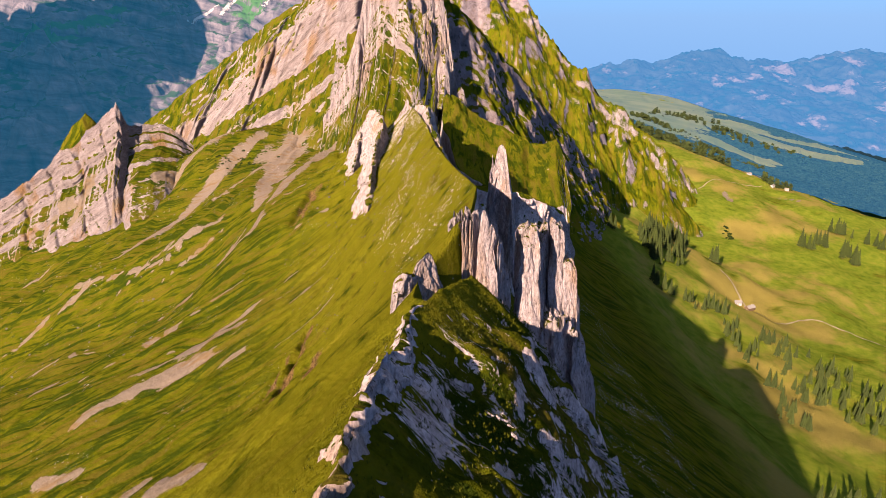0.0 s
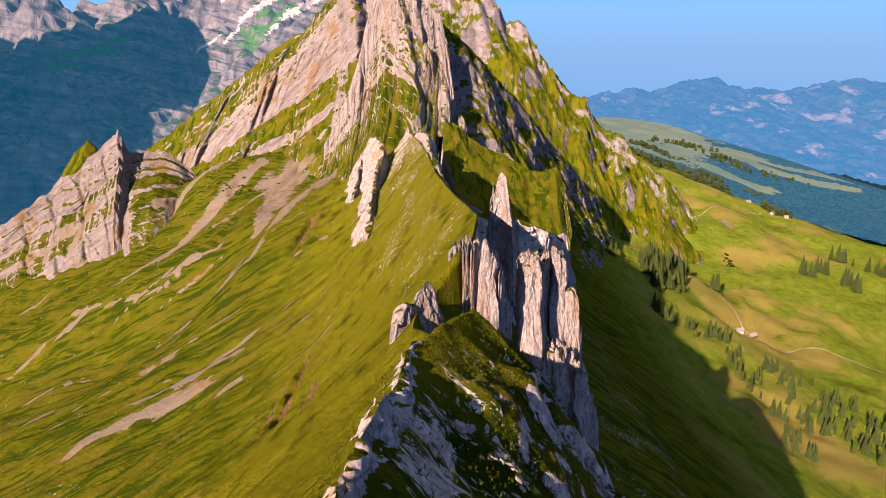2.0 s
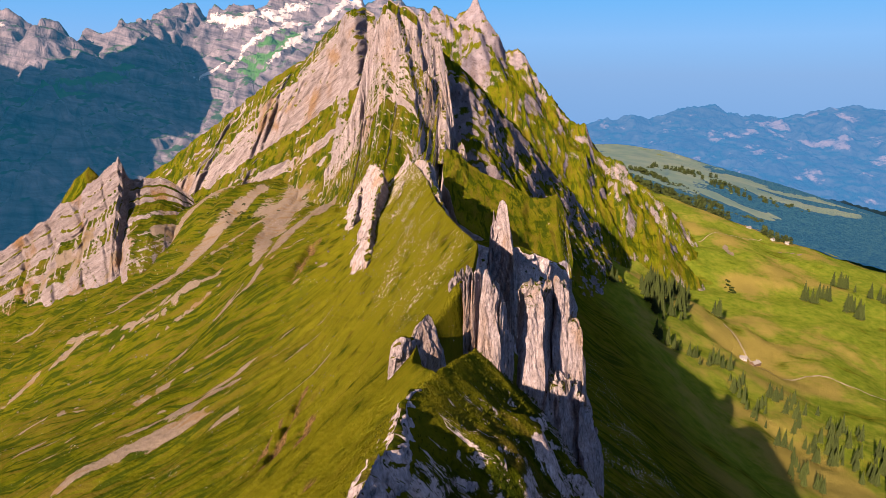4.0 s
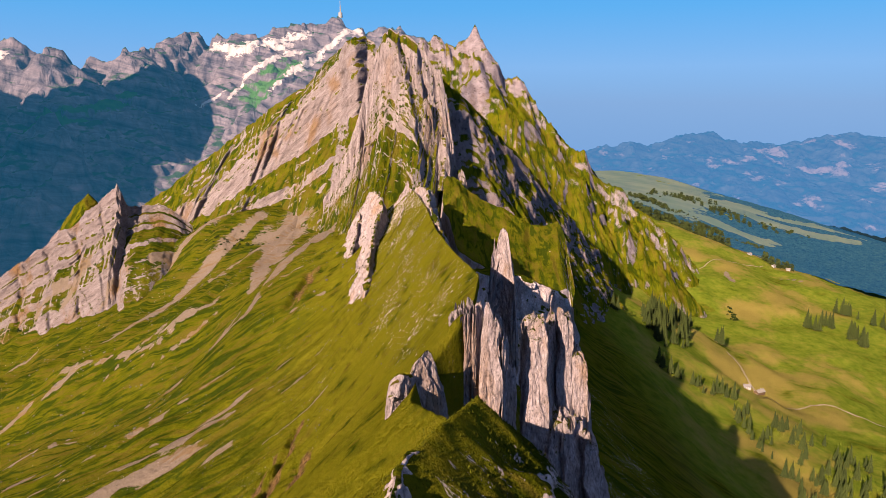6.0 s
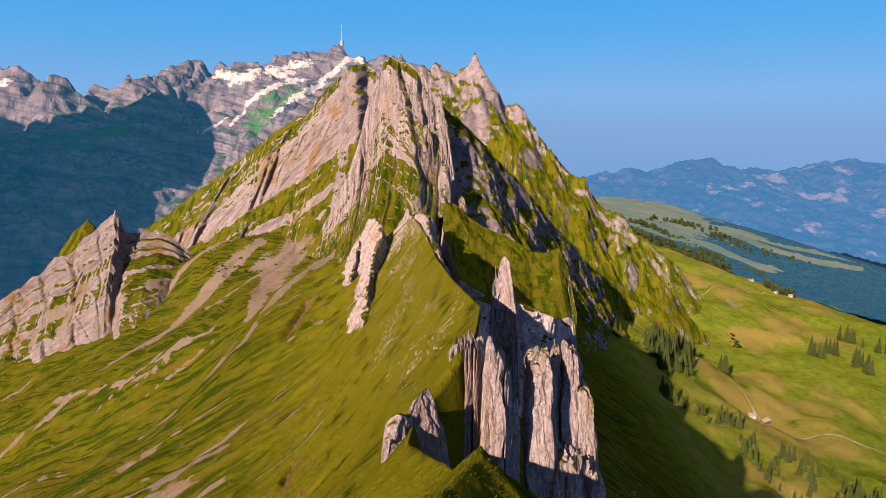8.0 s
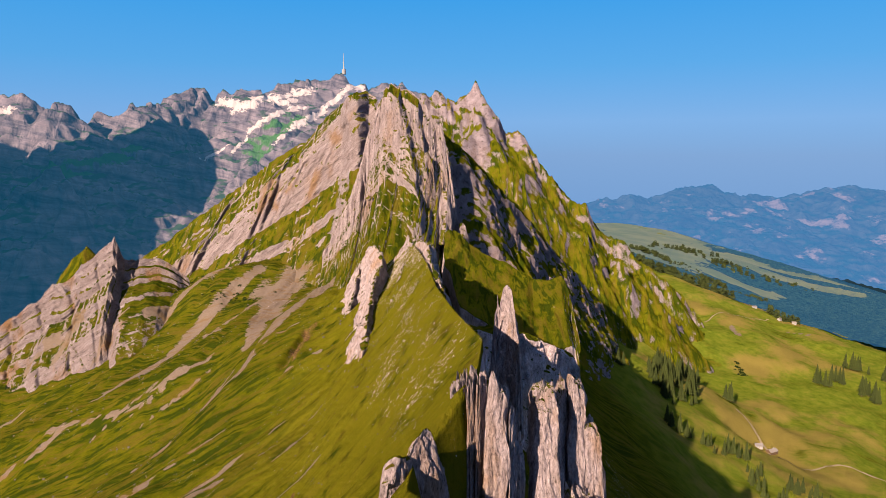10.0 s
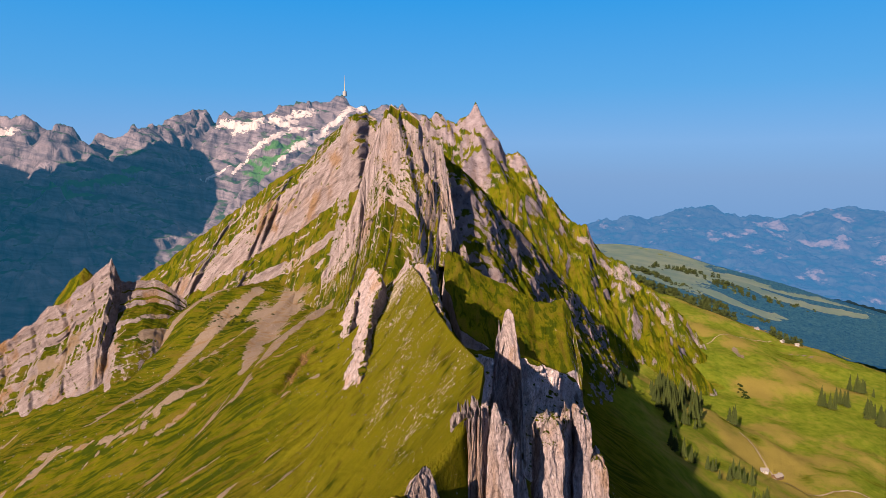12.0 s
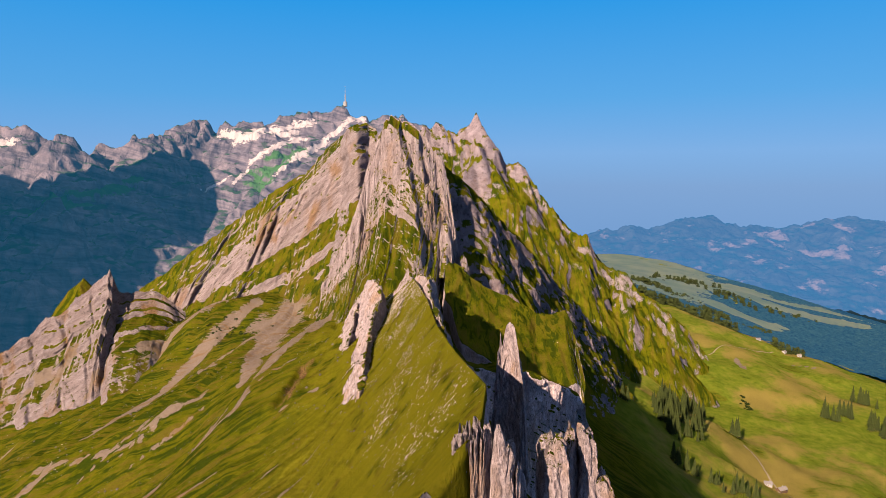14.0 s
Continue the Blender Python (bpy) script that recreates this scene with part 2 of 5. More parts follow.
class Graph:
    """Short ways to write node trees."""

    def __init__(self, n, l):
        self.n, self.l = n, l

    def put(self, socket, value):
        if isinstance(value, bpy.types.NodeSocket):
            self.l.new(value, socket)
        else:
            socket.default_value = value

    def coords(self, scale=(1, 1, 1), tilt=0.0):
        c = self.n.new("ShaderNodeNewGeometry")
        m = self.n.new("ShaderNodeMapping")
        m.vector_type = "TEXTURE"
        m.inputs["Scale"].default_value = tuple(1 / v for v in scale)
        m.inputs["Rotation"].default_value = (0, radians(tilt), 0)
        self.l.new(c.outputs["Position"], m.inputs["Vector"])
        return m.outputs[0]

    def noise(self, scale, detail=5, rough=0.55, stretch=(1, 1, 1), bend=0.0, tilt=0.0):
        t = self.n.new("ShaderNodeTexNoise")
        t.inputs["Scale"].default_value, t.inputs["Detail"].default_value = scale, detail
        t.inputs["Roughness"].default_value, t.inputs["Distortion"].default_value = rough, bend
        self.l.new(self.coords(stretch, tilt), t.inputs["Vector"])
        return t.outputs["Fac"]

    def ramp(self, fac, stops):
        r = self.n.new("ShaderNodeValToRGB")
        while len(r.color_ramp.elements) < len(stops):
            r.color_ramp.elements.new(0.5)
        for e, (p, c) in zip(r.color_ramp.elements, stops):
            e.position, e.color = p, (*c, 1) if len(c) == 3 else c
        self.l.new(fac, r.inputs[0])
        return r.outputs[0]

    def mix(self, fac, a, b, how="MIX"):
        m = self.n.new("ShaderNodeMix")
        m.data_type, m.blend_type = "RGBA", how
        self.put(m.inputs[0], fac)
        self.put(m.inputs[6], a if isinstance(a, bpy.types.NodeSocket) else (*a, 1))
        self.put(m.inputs[7], b if isinstance(b, bpy.types.NodeSocket) else (*b, 1))
        return m.outputs[2]

    def math(self, how, a, b=0.0):
        m = self.n.new("ShaderNodeMath")
        m.operation = how
        self.put(m.inputs[0], a)
        self.put(m.inputs[1], b)
        return m.outputs[0]

    def step(self, value, lo, hi):
        m = self.n.new("ShaderNodeMapRange")
        m.interpolation_type = "SMOOTHSTEP"
        self.put(m.inputs["Value"], value)
        m.inputs["From Min"].default_value, m.inputs["From Max"].default_value = lo, hi
        return m.outputs[0]

    def slope(self):
        g = self.n.new("ShaderNodeNewGeometry")
        s = self.n.new("ShaderNodeSeparateXYZ")
        self.l.new(g.outputs["Normal"], s.inputs[0])
        return s.outputs["Z"]

    def attr(self, name):
        a = self.n.new("ShaderNodeAttribute")
        a.attribute_name = name
        return a.outputs["Fac"]

    def bump(self, height, strength, distance):
        b = self.n.new("ShaderNodeBump")
        b.inputs["Strength"].default_value, b.inputs["Distance"].default_value = strength, distance
        self.l.new(height, b.inputs["Height"])
        return b.outputs[0]


def land_material(name, steep, size=1.0, grass=1.0, dry=0.5, streak=(1, 1, 0.18), ragged=0.55, tilt=0.0, light=1.0, stain=0.45, tone=0.74, fall=(0.12, 1, 0.12)):
    """Turf on the gentle parts and bare limestone on the steep ones. steep: the normal's z where turf gives way to
    rock.
    size: how coarse the pattern is. grass: turf's lightness. dry: how much of it is tawny. ragged: how uneven the
    turf's edge is.
    streak, tilt: the grain of the rock and its dip. light: how bleached the rock is.
    stain: how strong the orange stains are. tone: lightness of all of it, or a tint.
    fall: the way in which rills and tussocks are drawn out."""
    m, n, l, bsdf = material(name)
    g = Graph(n, l)
    big, mid, fine = g.noise(0.011 / size, 4), g.noise(0.07 / size, 7, 0.62), g.noise(0.8 / size, 8, 0.70)
    runs = g.noise(0.20 / size, 7, 0.62, fall, 0.6)
    turf = g.ramp(mid, [(0.30, (0.0350 * grass, 0.0450 * grass, 0.0026)), (0.48, (0.0650 * grass, 0.0735 * grass, 0.0034)), (0.70, (0.0980 * grass, 0.0960 * grass, 0.0060))])
    tawny = g.ramp(fine, [(0.3, (0.0720 * grass, 0.0545 * grass, 0.0090)), (0.7, (0.1160 * grass, 0.0920 * grass, 0.0200))])
    turf = g.mix(g.math("MULTIPLY", g.step(big, 0.48, 0.72), dry), turf, tawny)
    turf = g.mix(g.math("MULTIPLY", g.step(runs, 0.51, 0.60), 0.7), turf, tawny)
    turf = g.mix(g.math("MULTIPLY", g.step(runs, 0.50, 0.42), 0.85), turf, (0.0217 * grass, 0.0354 * grass, 0.0043))
    turf = g.mix(g.math("MULTIPLY", g.step(fine, 0.52, 0.68), 0.4), turf, (0.0204 * grass, 0.0311 * grass, 0.0043))
    micro = g.noise(2.6, 5, 0.65, tuple(min(1.0, 0.5 + v) for v in fall))
    turf = g.mix(1.0, turf, g.ramp(micro, [(0.32, (0.66, 0.68, 0.72)), (0.5, (0.98, 0.98, 0.98)), (0.68, (1.35, 1.28, 1.2))]), "MULTIPLY")
    sere = g.ramp(fine, [(0.3, (0.102, 0.106, 0.006)), (0.7, (0.146, 0.130, 0.010))])
    turf = g.mix(g.math("MULTIPLY", g.attr("sere"), g.step(mid, 0.30, 0.50)), turf, sere)
    lush = g.ramp(mid, [(0.35, (0.070, 0.104, 0.010)), (0.55, (0.112, 0.138, 0.016)), (0.75, (0.150, 0.152, 0.026))])
    lush = g.mix(g.math("MULTIPLY", g.step(g.noise(0.0055, 7, 0.64), 0.46, 0.58), 0.80), lush, g.ramp(fine, [(0.3, (0.166, 0.124, 0.036)), (0.7, (0.225, 0.172, 0.056))]))
    turf = g.mix(g.math("MULTIPLY", g.attr("pasture"), g.step(big, 0.25, 0.42)), turf, lush)
    streaks = g.noise(0.30 / size, 8, 0.66, streak, 0.5, tilt)
    rock = g.ramp(streaks, [(0.28, (0.085, 0.071, 0.084)), (0.38, (0.180, 0.150, 0.174)), (0.52, (0.235, 0.199, 0.236)), (0.68, (0.295, 0.260, 0.316))])
    rust = g.step(g.noise(0.035 / size, 5, 0.6, (1, 1, 0.5)), 0.53, 0.68)
    rock = g.mix(g.math("MULTIPLY", rust, stain), rock, (0.185, 0.110, 0.056))
    cracks = g.step(g.noise(0.75 / size, 9, 0.70, streak, 0.0, tilt), 0.36, 0.43)
    rock = g.mix(cracks, g.mix(0.65, rock, (0.0360, 0.0288, 0.0245)), rock)
    grit = g.noise(1.7, 8, 0.78, (1, 1, 0.35) if tilt == 0 else (0.5, 0.5, 1), 0.3, tilt)
    rock = g.mix(1.0, rock, g.ramp(grit, [(0.34, (0.30, 0.29, 0.30)), (0.46, (0.90, 0.90, 0.90)), (0.62, (1.35, 1.35, 1.37))]), "MULTIPLY")
    rock = g.mix(1.0, rock, (light, light, light), "MULTIPLY")
    scree = g.ramp(fine, [(0.3, (0.120, 0.094, 0.085)), (0.7, (0.200, 0.162, 0.150))])
    scree = g.mix(g.step(runs, 0.5, 0.62), scree, (0.150, 0.104, 0.068))
    edge = g.math("ADD", g.slope(), g.math("MULTIPLY", g.math("SUBTRACT", g.noise(0.20 / size, 9, 0.72, (1, 1, 0.5)), 0.5), ragged))
    edge = g.math("ADD", edge, g.math("MULTIPLY", g.math("SUBTRACT", g.noise(1.1, 6, 0.72, (0.8, 1, 0.8)), 0.5), 0.5))
    edge = g.math("SUBTRACT", edge, g.attr("rock"))
    col = g.mix(g.step(edge, steep - 0.035, steep + 0.035), rock, turf)
    pale = g.math("ADD", g.attr("scree"), g.math("MULTIPLY", g.math("SUBTRACT", g.noise(0.45 / size, 8, 0.72, (0.3, 1, 0.3)), 0.5), 1.35))
    col = g.mix(g.step(pale, 0.50, 0.58), col, scree)
    col = g.mix(g.step(g.attr("soil"), 0.3, 0.7), col, g.mix(g.step(fine, 0.35, 0.65), (0.040, 0.025, 0.011), (0.190, 0.118, 0.058)))
    patchy = g.math("MULTIPLY", g.math("SUBTRACT", g.noise(0.045 / size, 4, 0.5), 0.5), 0.35)
    speck = g.math("ADD", g.math("ADD", g.attr("speck"), patchy), g.noise(0.80 / size, 9, 0.72, (0.75, 1, 0.7)))
    col = g.mix(g.step(speck, 1.03, 1.07), col, rock)
    shard = g.math("ADD", g.attr("shard"), g.noise(1.15 / size, 9, 0.74, (0.20, 1, 0.20), 0.4))
    col = g.mix(g.step(shard, 1.00, 1.03), col, rock)
    l.new(g.mix(1.0, col, tone if isinstance(tone, tuple) else (tone, tone, tone), "MULTIPLY"), bsdf.inputs["Base Color"])
    bsdf.inputs["Roughness"].default_value = 0.95
    bsdf.inputs["Specular IOR Level"].default_value = 0.0
    relief = g.math("ADD", g.math("ADD", g.math("MULTIPLY", fine, 0.7), g.math("MULTIPLY", streaks, 1.0)), g.math("MULTIPLY", g.math("ADD", micro, grit), 0.22))
    l.new(g.bump(relief, 1.0, 3.0 * size), bsdf.inputs["Normal"])
    return m


M_LAND = land_material("turf_and_limestone", 0.44, 1.0, 1.0, 0.4, (1, 1, 0.6), light=2.2)
M_CREST = land_material("bleached_limestone", 0.66, 0.4, 0.9, 0.4, (0.6, 0.6, 0.3), 0.9, light=1.75)
M_PEAK = land_material("peak_limestone", 0.41, 1.1, 1.05, 0.3, (1, 1, 0.10), 0.8, light=1.04, fall=(1, 0.2, 0.2))
M_SLAB = land_material("slab_limestone", 0.50, 1.2, 1.05, 0.4, (0.10, 0.5, 1), 0.5, -38, light=0.90, stain=0.75, fall=(0.7, 0.2, 0.25))
M_FIN = land_material("bedded_limestone", 0.62, 1.2, 0.9, 0.4, (0.16, 0.5, 1), 0.6, -32, light=0.80, stain=0.9)
M_ROCK = land_material("bare_limestone", 0.68, 0.55, 0.9, 0.4, (1, 1, 0.3), 0.8, light=1.15, stain=0.6)
# the bluer tone puts a touch of air haze into the base colour
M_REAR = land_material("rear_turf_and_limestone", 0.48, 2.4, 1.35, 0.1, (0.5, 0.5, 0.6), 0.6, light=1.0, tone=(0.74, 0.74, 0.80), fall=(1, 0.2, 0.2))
M_SPUR = land_material("spur_turf_and_limestone", 0.46, 1.0, 1.15, 0.35, (1, 1, 0.6), light=1.5, fall=(1, 0.2, 0.3))


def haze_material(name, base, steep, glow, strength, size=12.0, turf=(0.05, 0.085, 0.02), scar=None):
    """A far backdrop of rock, turf and snow; the air's veil before it is put in as emission."""
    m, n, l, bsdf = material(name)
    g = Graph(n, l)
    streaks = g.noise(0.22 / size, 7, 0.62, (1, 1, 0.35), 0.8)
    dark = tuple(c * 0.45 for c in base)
    rock = g.ramp(streaks, [(0.3, dark), (0.6, base), (0.8, tuple(min(c * 1.25, 0.8) for c in base))])
    beds = g.noise(0.45 / size, 7, 0.70, (0.10, 0.10, 1.1), 0.3, 14)
    rock = g.mix(1.0, rock, g.ramp(beds, [(0.36, (0.50, 0.52, 0.58)), (0.5, (1.0, 1.0, 1.0)), (0.64, (1.35, 1.30, 1.26))]), "MULTIPLY")
    edge = g.math("ADD", g.slope(), g.math("MULTIPLY", g.math("SUBTRACT", g.noise(0.12 / size, 6, 0.65), 0.5), 0.6))
    col = g.mix(g.step(edge, steep - 0.06, steep + 0.06), rock, turf)
    if scar:
        col = g.mix(g.step(g.noise(0.075 / size, 7, 0.66, (1, 1, 1.6)), 0.55, 0.63), col, scar)
    lea = g.math("ADD", g.attr("green"), g.math("MULTIPLY", g.math("SUBTRACT", g.noise(0.16 / size, 8, 0.70), 0.5), 1.4))
    col = g.mix(g.math("MULTIPLY", g.step(lea, 0.45, 0.6), g.step(g.slope(), 0.5, 0.65)), col, (0.028, 0.064, 0.020))
    patchy = g.math("MULTIPLY", g.math("SUBTRACT", g.noise(0.34 / size, 8, 0.74, (1, 1, 1.6)), 0.5), 3.6)
    snow = g.math("ADD", g.attr("snow"), g.math("MULTIPLY", patchy, g.step(g.attr("snow"), 0.05, 0.4)))
    col = g.mix(g.step(snow, 0.5, 0.58), col, (0.235, 0.203, 0.225))
    l.new(col, bsdf.inputs["Base Color"])
    bsdf.inputs["Roughness"].default_value = 0.95
    bsdf.inputs["Specular IOR Level"].default_value = 0.0
    # blue air haze painted on as emission, the rock itself gives no light
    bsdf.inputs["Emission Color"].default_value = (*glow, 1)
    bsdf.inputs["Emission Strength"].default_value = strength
    l.new(g.bump(streaks, 0.8, 2.5 * size), bsdf.inputs["Normal"])
    return m


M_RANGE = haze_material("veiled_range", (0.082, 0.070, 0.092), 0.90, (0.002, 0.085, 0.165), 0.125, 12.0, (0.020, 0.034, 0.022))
# thicker haze over the hills: nearly black base, most of the blue is emission
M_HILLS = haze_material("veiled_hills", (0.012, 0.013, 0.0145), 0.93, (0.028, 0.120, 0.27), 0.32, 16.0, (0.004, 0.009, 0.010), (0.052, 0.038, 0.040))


def plain_material():
    """Far woods and meadows, with the blue of the air put in as emission."""
    m, n, l, bsdf = material("veiled_woods")
    g = Graph(n, l)
    tops = g.noise(0.075, 7, 0.78)
    wood = g.ramp(tops, [(0.36, (0.001, 0.005, 0.004)), (0.62, (0.020, 0.040, 0.020))])
    lea = g.ramp(g.noise(0.006, 5), [(0.35, (0.072, 0.084, 0.020)), (0.65, (0.108, 0.108, 0.030))])
    open_ground = g.math("ADD", g.attr("meadow"), g.math("MULTIPLY", g.math("SUBTRACT", g.noise(0.016, 9, 0.72), 0.5), 1.3))
    col = g.mix(g.step(open_ground, 0.48, 0.54), wood, lea)
    l.new(col, bsdf.inputs["Base Color"])
    bsdf.inputs["Roughness"].default_value = 1.0
    bsdf.inputs["Specular IOR Level"].default_value = 0.0
    # bluish haze painted as a faint glow over trees and grass alike
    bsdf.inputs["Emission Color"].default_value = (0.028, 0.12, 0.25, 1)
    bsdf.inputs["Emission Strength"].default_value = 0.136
    l.new(g.bump(tops, 1.0, 22), bsdf.inputs["Normal"])
    return m


M_WOODS = plain_material()


# ---------------------------------------------------------------- mesh helpers
def grid_mesh(name, P, mat, attrs=None):
    """A mesh from an array of points, rows by columns by three."""
    nu, nv, _ = P.shape
    i = np.arange((nu - 1) * (nv - 1))
    r, c = i // (nv - 1), i % (nv - 1)
    a = r * nv + c
    quads = np.stack([a, a + 1, a + nv + 1, a + nv], 1)
    me = bpy.data.meshes.new(name)
    me.vertices.add(nu * nv)
    me.vertices.foreach_set("co", P.reshape(-1).astype(np.float32))
    me.loops.add(len(quads) * 4)
    me.loops.foreach_set("vertex_index", quads.reshape(-1).astype(np.int32))
    me.polygons.add(len(quads))
    me.polygons.foreach_set("loop_start", np.arange(0, len(quads) * 4, 4, dtype=np.int32))
    me.polygons.foreach_set("use_smooth", np.ones(len(quads), dtype=bool))
    me.update(calc_edges=True)
    for key, values in (attrs or {}).items():
        at = me.attributes.new(key, "FLOAT", "POINT")
        at.data.foreach_set("value", np.asarray(values, np.float32).reshape(-1))
    me.materials.append(mat)
    return new(name, me)


def link_mesh(name, verts, faces, mat, parent=None, smooth_faces=False):
    me = bpy.data.meshes.new(name)
    me.from_pydata([tuple(v) for v in verts], [], faces)
    me.materials.append(mat)
    if smooth_faces:
        me.polygons.foreach_set("use_smooth", np.ones(len(me.polygons), dtype=bool))
    ob = new(name, me)
    ob.parent = parent
    return ob


def along(points, n):
    """n places along a line of control points, evenly by length, with its length so far."""
    p = np.array(points, float)
    s = np.r_[0, np.cumsum(np.linalg.norm(np.diff(p[:, :3], axis=0), axis=1))]
    u = np.linspace(0, s[-1], n)
    return np.stack([np.interp(u, s, p[:, k]) for k in range(p.shape[1])], 1), u


def down_profile(profile, n):
    """n steps of (run, drop) along a fall line, evenly by length."""
    p = np.array([(0, 0)] + list(profile), float)
    s = np.r_[0, np.cumsum(np.linalg.norm(np.diff(p, axis=0), axis=1))]
    u = np.linspace(0, s[-1], n) if n > 1 else np.array([s[-1]])
    return np.stack([np.interp(u, s, p[:, 0]), np.interp(u, s, p[:, 1])], 1), s[-1]


def changing_profile(profiles, x, n):
    """Run and drop down a face whose steps change from one x to the next: {x: rows of (run, drop)}, all with as many rows."""
    at = sorted(profiles)
    table = np.array([[(0, 0)] + list(profiles[k]) for k in at], float)
    legs = np.linalg.norm(np.diff(table, axis=1), axis=2).mean(0)
    s = np.r_[0, np.cumsum(legs)]
    w = np.linspace(0, s[-1], n)
    down = np.array([[np.interp(w, s, t[:, k]) for k in (0, 1)] for t in table])
    i = np.clip(np.searchsorted(at, x) - 1, 0, len(at) - 2)
    lo, hi = np.array(at, float)[i], np.array(at, float)[i + 1]
    f = np.clip((x - lo) / (hi - lo), 0, 1)[:, None]
    return tuple(down[i, k] * (1 - f) + down[i + 1, k] * f for k in (0, 1))


def massif(name, crest, facing, front, back, nu, nf, nb, mat, jag=2.0, flute=6.0, flute_size=14.0, rough=2.0, rough_size=20.0,
           lean=0.15, seed=1, gullies=(), rock=0.0, plates=None, parent=None, split=False, steps=()):
    """A body of rock under a crest. crest: rows of x, y, z and how much of the profile's depth falls there. facing: the way of the front.
    flute: depth of the upright grooves, flute_size: their width. gullies: rows of place along the crest, half width, depth, lean.
    steps: rows of place along the crest, depth, lean: to the left of it the front stands proud by that depth."""
    c, u = along(crest, nu)
    scale = c[:, 3]
    wide = c[:, 4] if c.shape[1] > 4 else scale
    f = np.array(facing, float) / np.hypot(*facing)
    side = np.array((-f[1], f[0]))
    a = c[:, 0] * side[0] + c[:, 1] * side[1]
    zc = c[:, 2] + jag * (ridged(u / (flute_size * 1.3), 0.5, seed=seed + 40, octaves=4) - 0.5) * 2 * np.minimum(1, scale + 0.3)
    rows = []
    for prof, n, sign in ((back, nb, -1.0), (front, nf, 1.0)):
        if isinstance(prof, dict):
            run, drop = changing_profile(prof, c[:, 0], n + 1)
        else:
            pr, length = down_profile(prof, n + 1)
            run, drop = pr[:, 0][None] * wide[:, None], pr[:, 1][None] * scale[:, None]
        v = np.linspace(0, 1, n + 1)[None]
        fall = np.hypot(run, drop)
        aa = a[:, None] + drop * lean
        groove = ridged(aa / flute_size + fbm(aa / 90, fall / 60, seed=seed) * 0.8, fall / (flute_size * 7), seed=seed + 3, octaves=6, gain=0.6) - 0.6
        push = groove * flute * smooth(v, 0, 0.12) * (1 - 0.6 * smooth(v, 0.7, 1))
        push = push + fbm(aa / rough_size, fall / rough_size, sign * 3.0, seed=seed + 7, octaves=5, gain=0.55) * rough * smooth(v, 0, 0.05)
        if plates:
            width, depth = plates
            cell = np.floor(aa / width + fbm(aa / (width * 4), fall / (width * 9), seed=seed + 17, octaves=3) * 0.9)
            band = np.floor(fall / (width * 5.5) + 0.7 * _hash(cell.astype(np.int64), 1 + 0 * cell.astype(np.int64), 0 * cell.astype(np.int64), seed))
            push = push + depth * _hash(cell.astype(np.int64), band.astype(np.int64), 0 * cell.astype(np.int64), seed + 5) * smooth(v, 0, 0.03)
        for place, half, deep, slant in gullies:
            if sign > 0:
                off = (c[:, 0][:, None] - place - drop * slant) / half
                push = push - deep * np.exp(-off * off) * smooth(v, 0.0, 0.1) * (1 - smooth(v, 0.75, 1))
        for place, deep, slant in steps:
            if sign > 0:
                gap = place + drop * slant - c[:, 0][:, None] + fbm(drop / 14, 0.3, octaves=3, seed=seed + 61) * 2.5
                push = push + deep * smooth(gap, -0.55 * deep, 0.8) * (1 - smooth(gap, 8, 26)) * smooth(v, 0.0, 0.05) * (1 - smooth(v, 0.55, 0.8))
        off = run + push
        shift = fbm(aa / (rough_size * 0.7), fall / rough_size, 9.0, seed=seed + 11, octaves=4) * rough * 0.5
        P = np.stack([c[:, 0][:, None] + sign * f[0] * off + side[0] * shift, c[:, 1][:, None] + sign * f[1] * off + side[1] * shift,
                      zc[:, None] - drop + fbm(aa / rough_size, fall / rough_size, 5.0, seed=seed + 13, octaves=4) * rough * 0.4], 2)
        rows.append(P[:, :0:-1] if sign < 0 else P)
    if split:
        top = new(name)
        for part_name, part in (("rear_face", np.concatenate([rows[0], rows[1][:, :1]], 1)), ("face", rows[1])):
            if side[0] * f[1] - side[1] * f[0] > 0:
                part = part[::-1]
            grid_mesh(part_name, part, mat, {"rock": np.full(part.shape[:2], rock), "scree": scree_at(part[:, :, 0], part[:, :, 1]) * smooth(-part[:, :, 0], 100, 110) * (1 - smooth(part[:, :, 1], 725, 760))}).parent = top
        return top
    P = np.concatenate(rows, 1)
    if side[0] * f[1] - side[1] * f[0] > 0:
        P = P[::-1]
    ob = grid_mesh(name, P, mat, {"rock": np.full(P.shape[:2], rock)})
    ob.parent = parent
    return ob


def ridge_heights(x, y, lines, warp, size, seed):
    """Heights of mountains that fall away from their ridge lines. lines: (points x y z, slope near, slope far, how far the near slope reaches)."""
    wx = x + warp * fbm(x / size, y / size, octaves=4, seed=seed)
    wy = y + warp * fbm(x / size + 31, y / size, octaves=4, seed=seed + 5)
    z = np.full(np.shape(x), -1e4)
    for points, steep, gentle, reach in lines:
        for (x0, y0, z0), (x1, y1, z1) in zip(points, points[1:]):
            t = np.clip(((wx - x0) * (x1 - x0) + (wy - y0) * (y1 - y0)) / ((x1 - x0) ** 2 + (y1 - y0) ** 2), 0, 1)
            d = np.hypot(wx - x0 - t * (x1 - x0), wy - y0 - t * (y1 - y0))
            z = np.maximum(z, z0 + (z1 - z0) * t - steep * np.minimum(d, reach) - gentle * np.maximum(d - reach, 0))
    return z


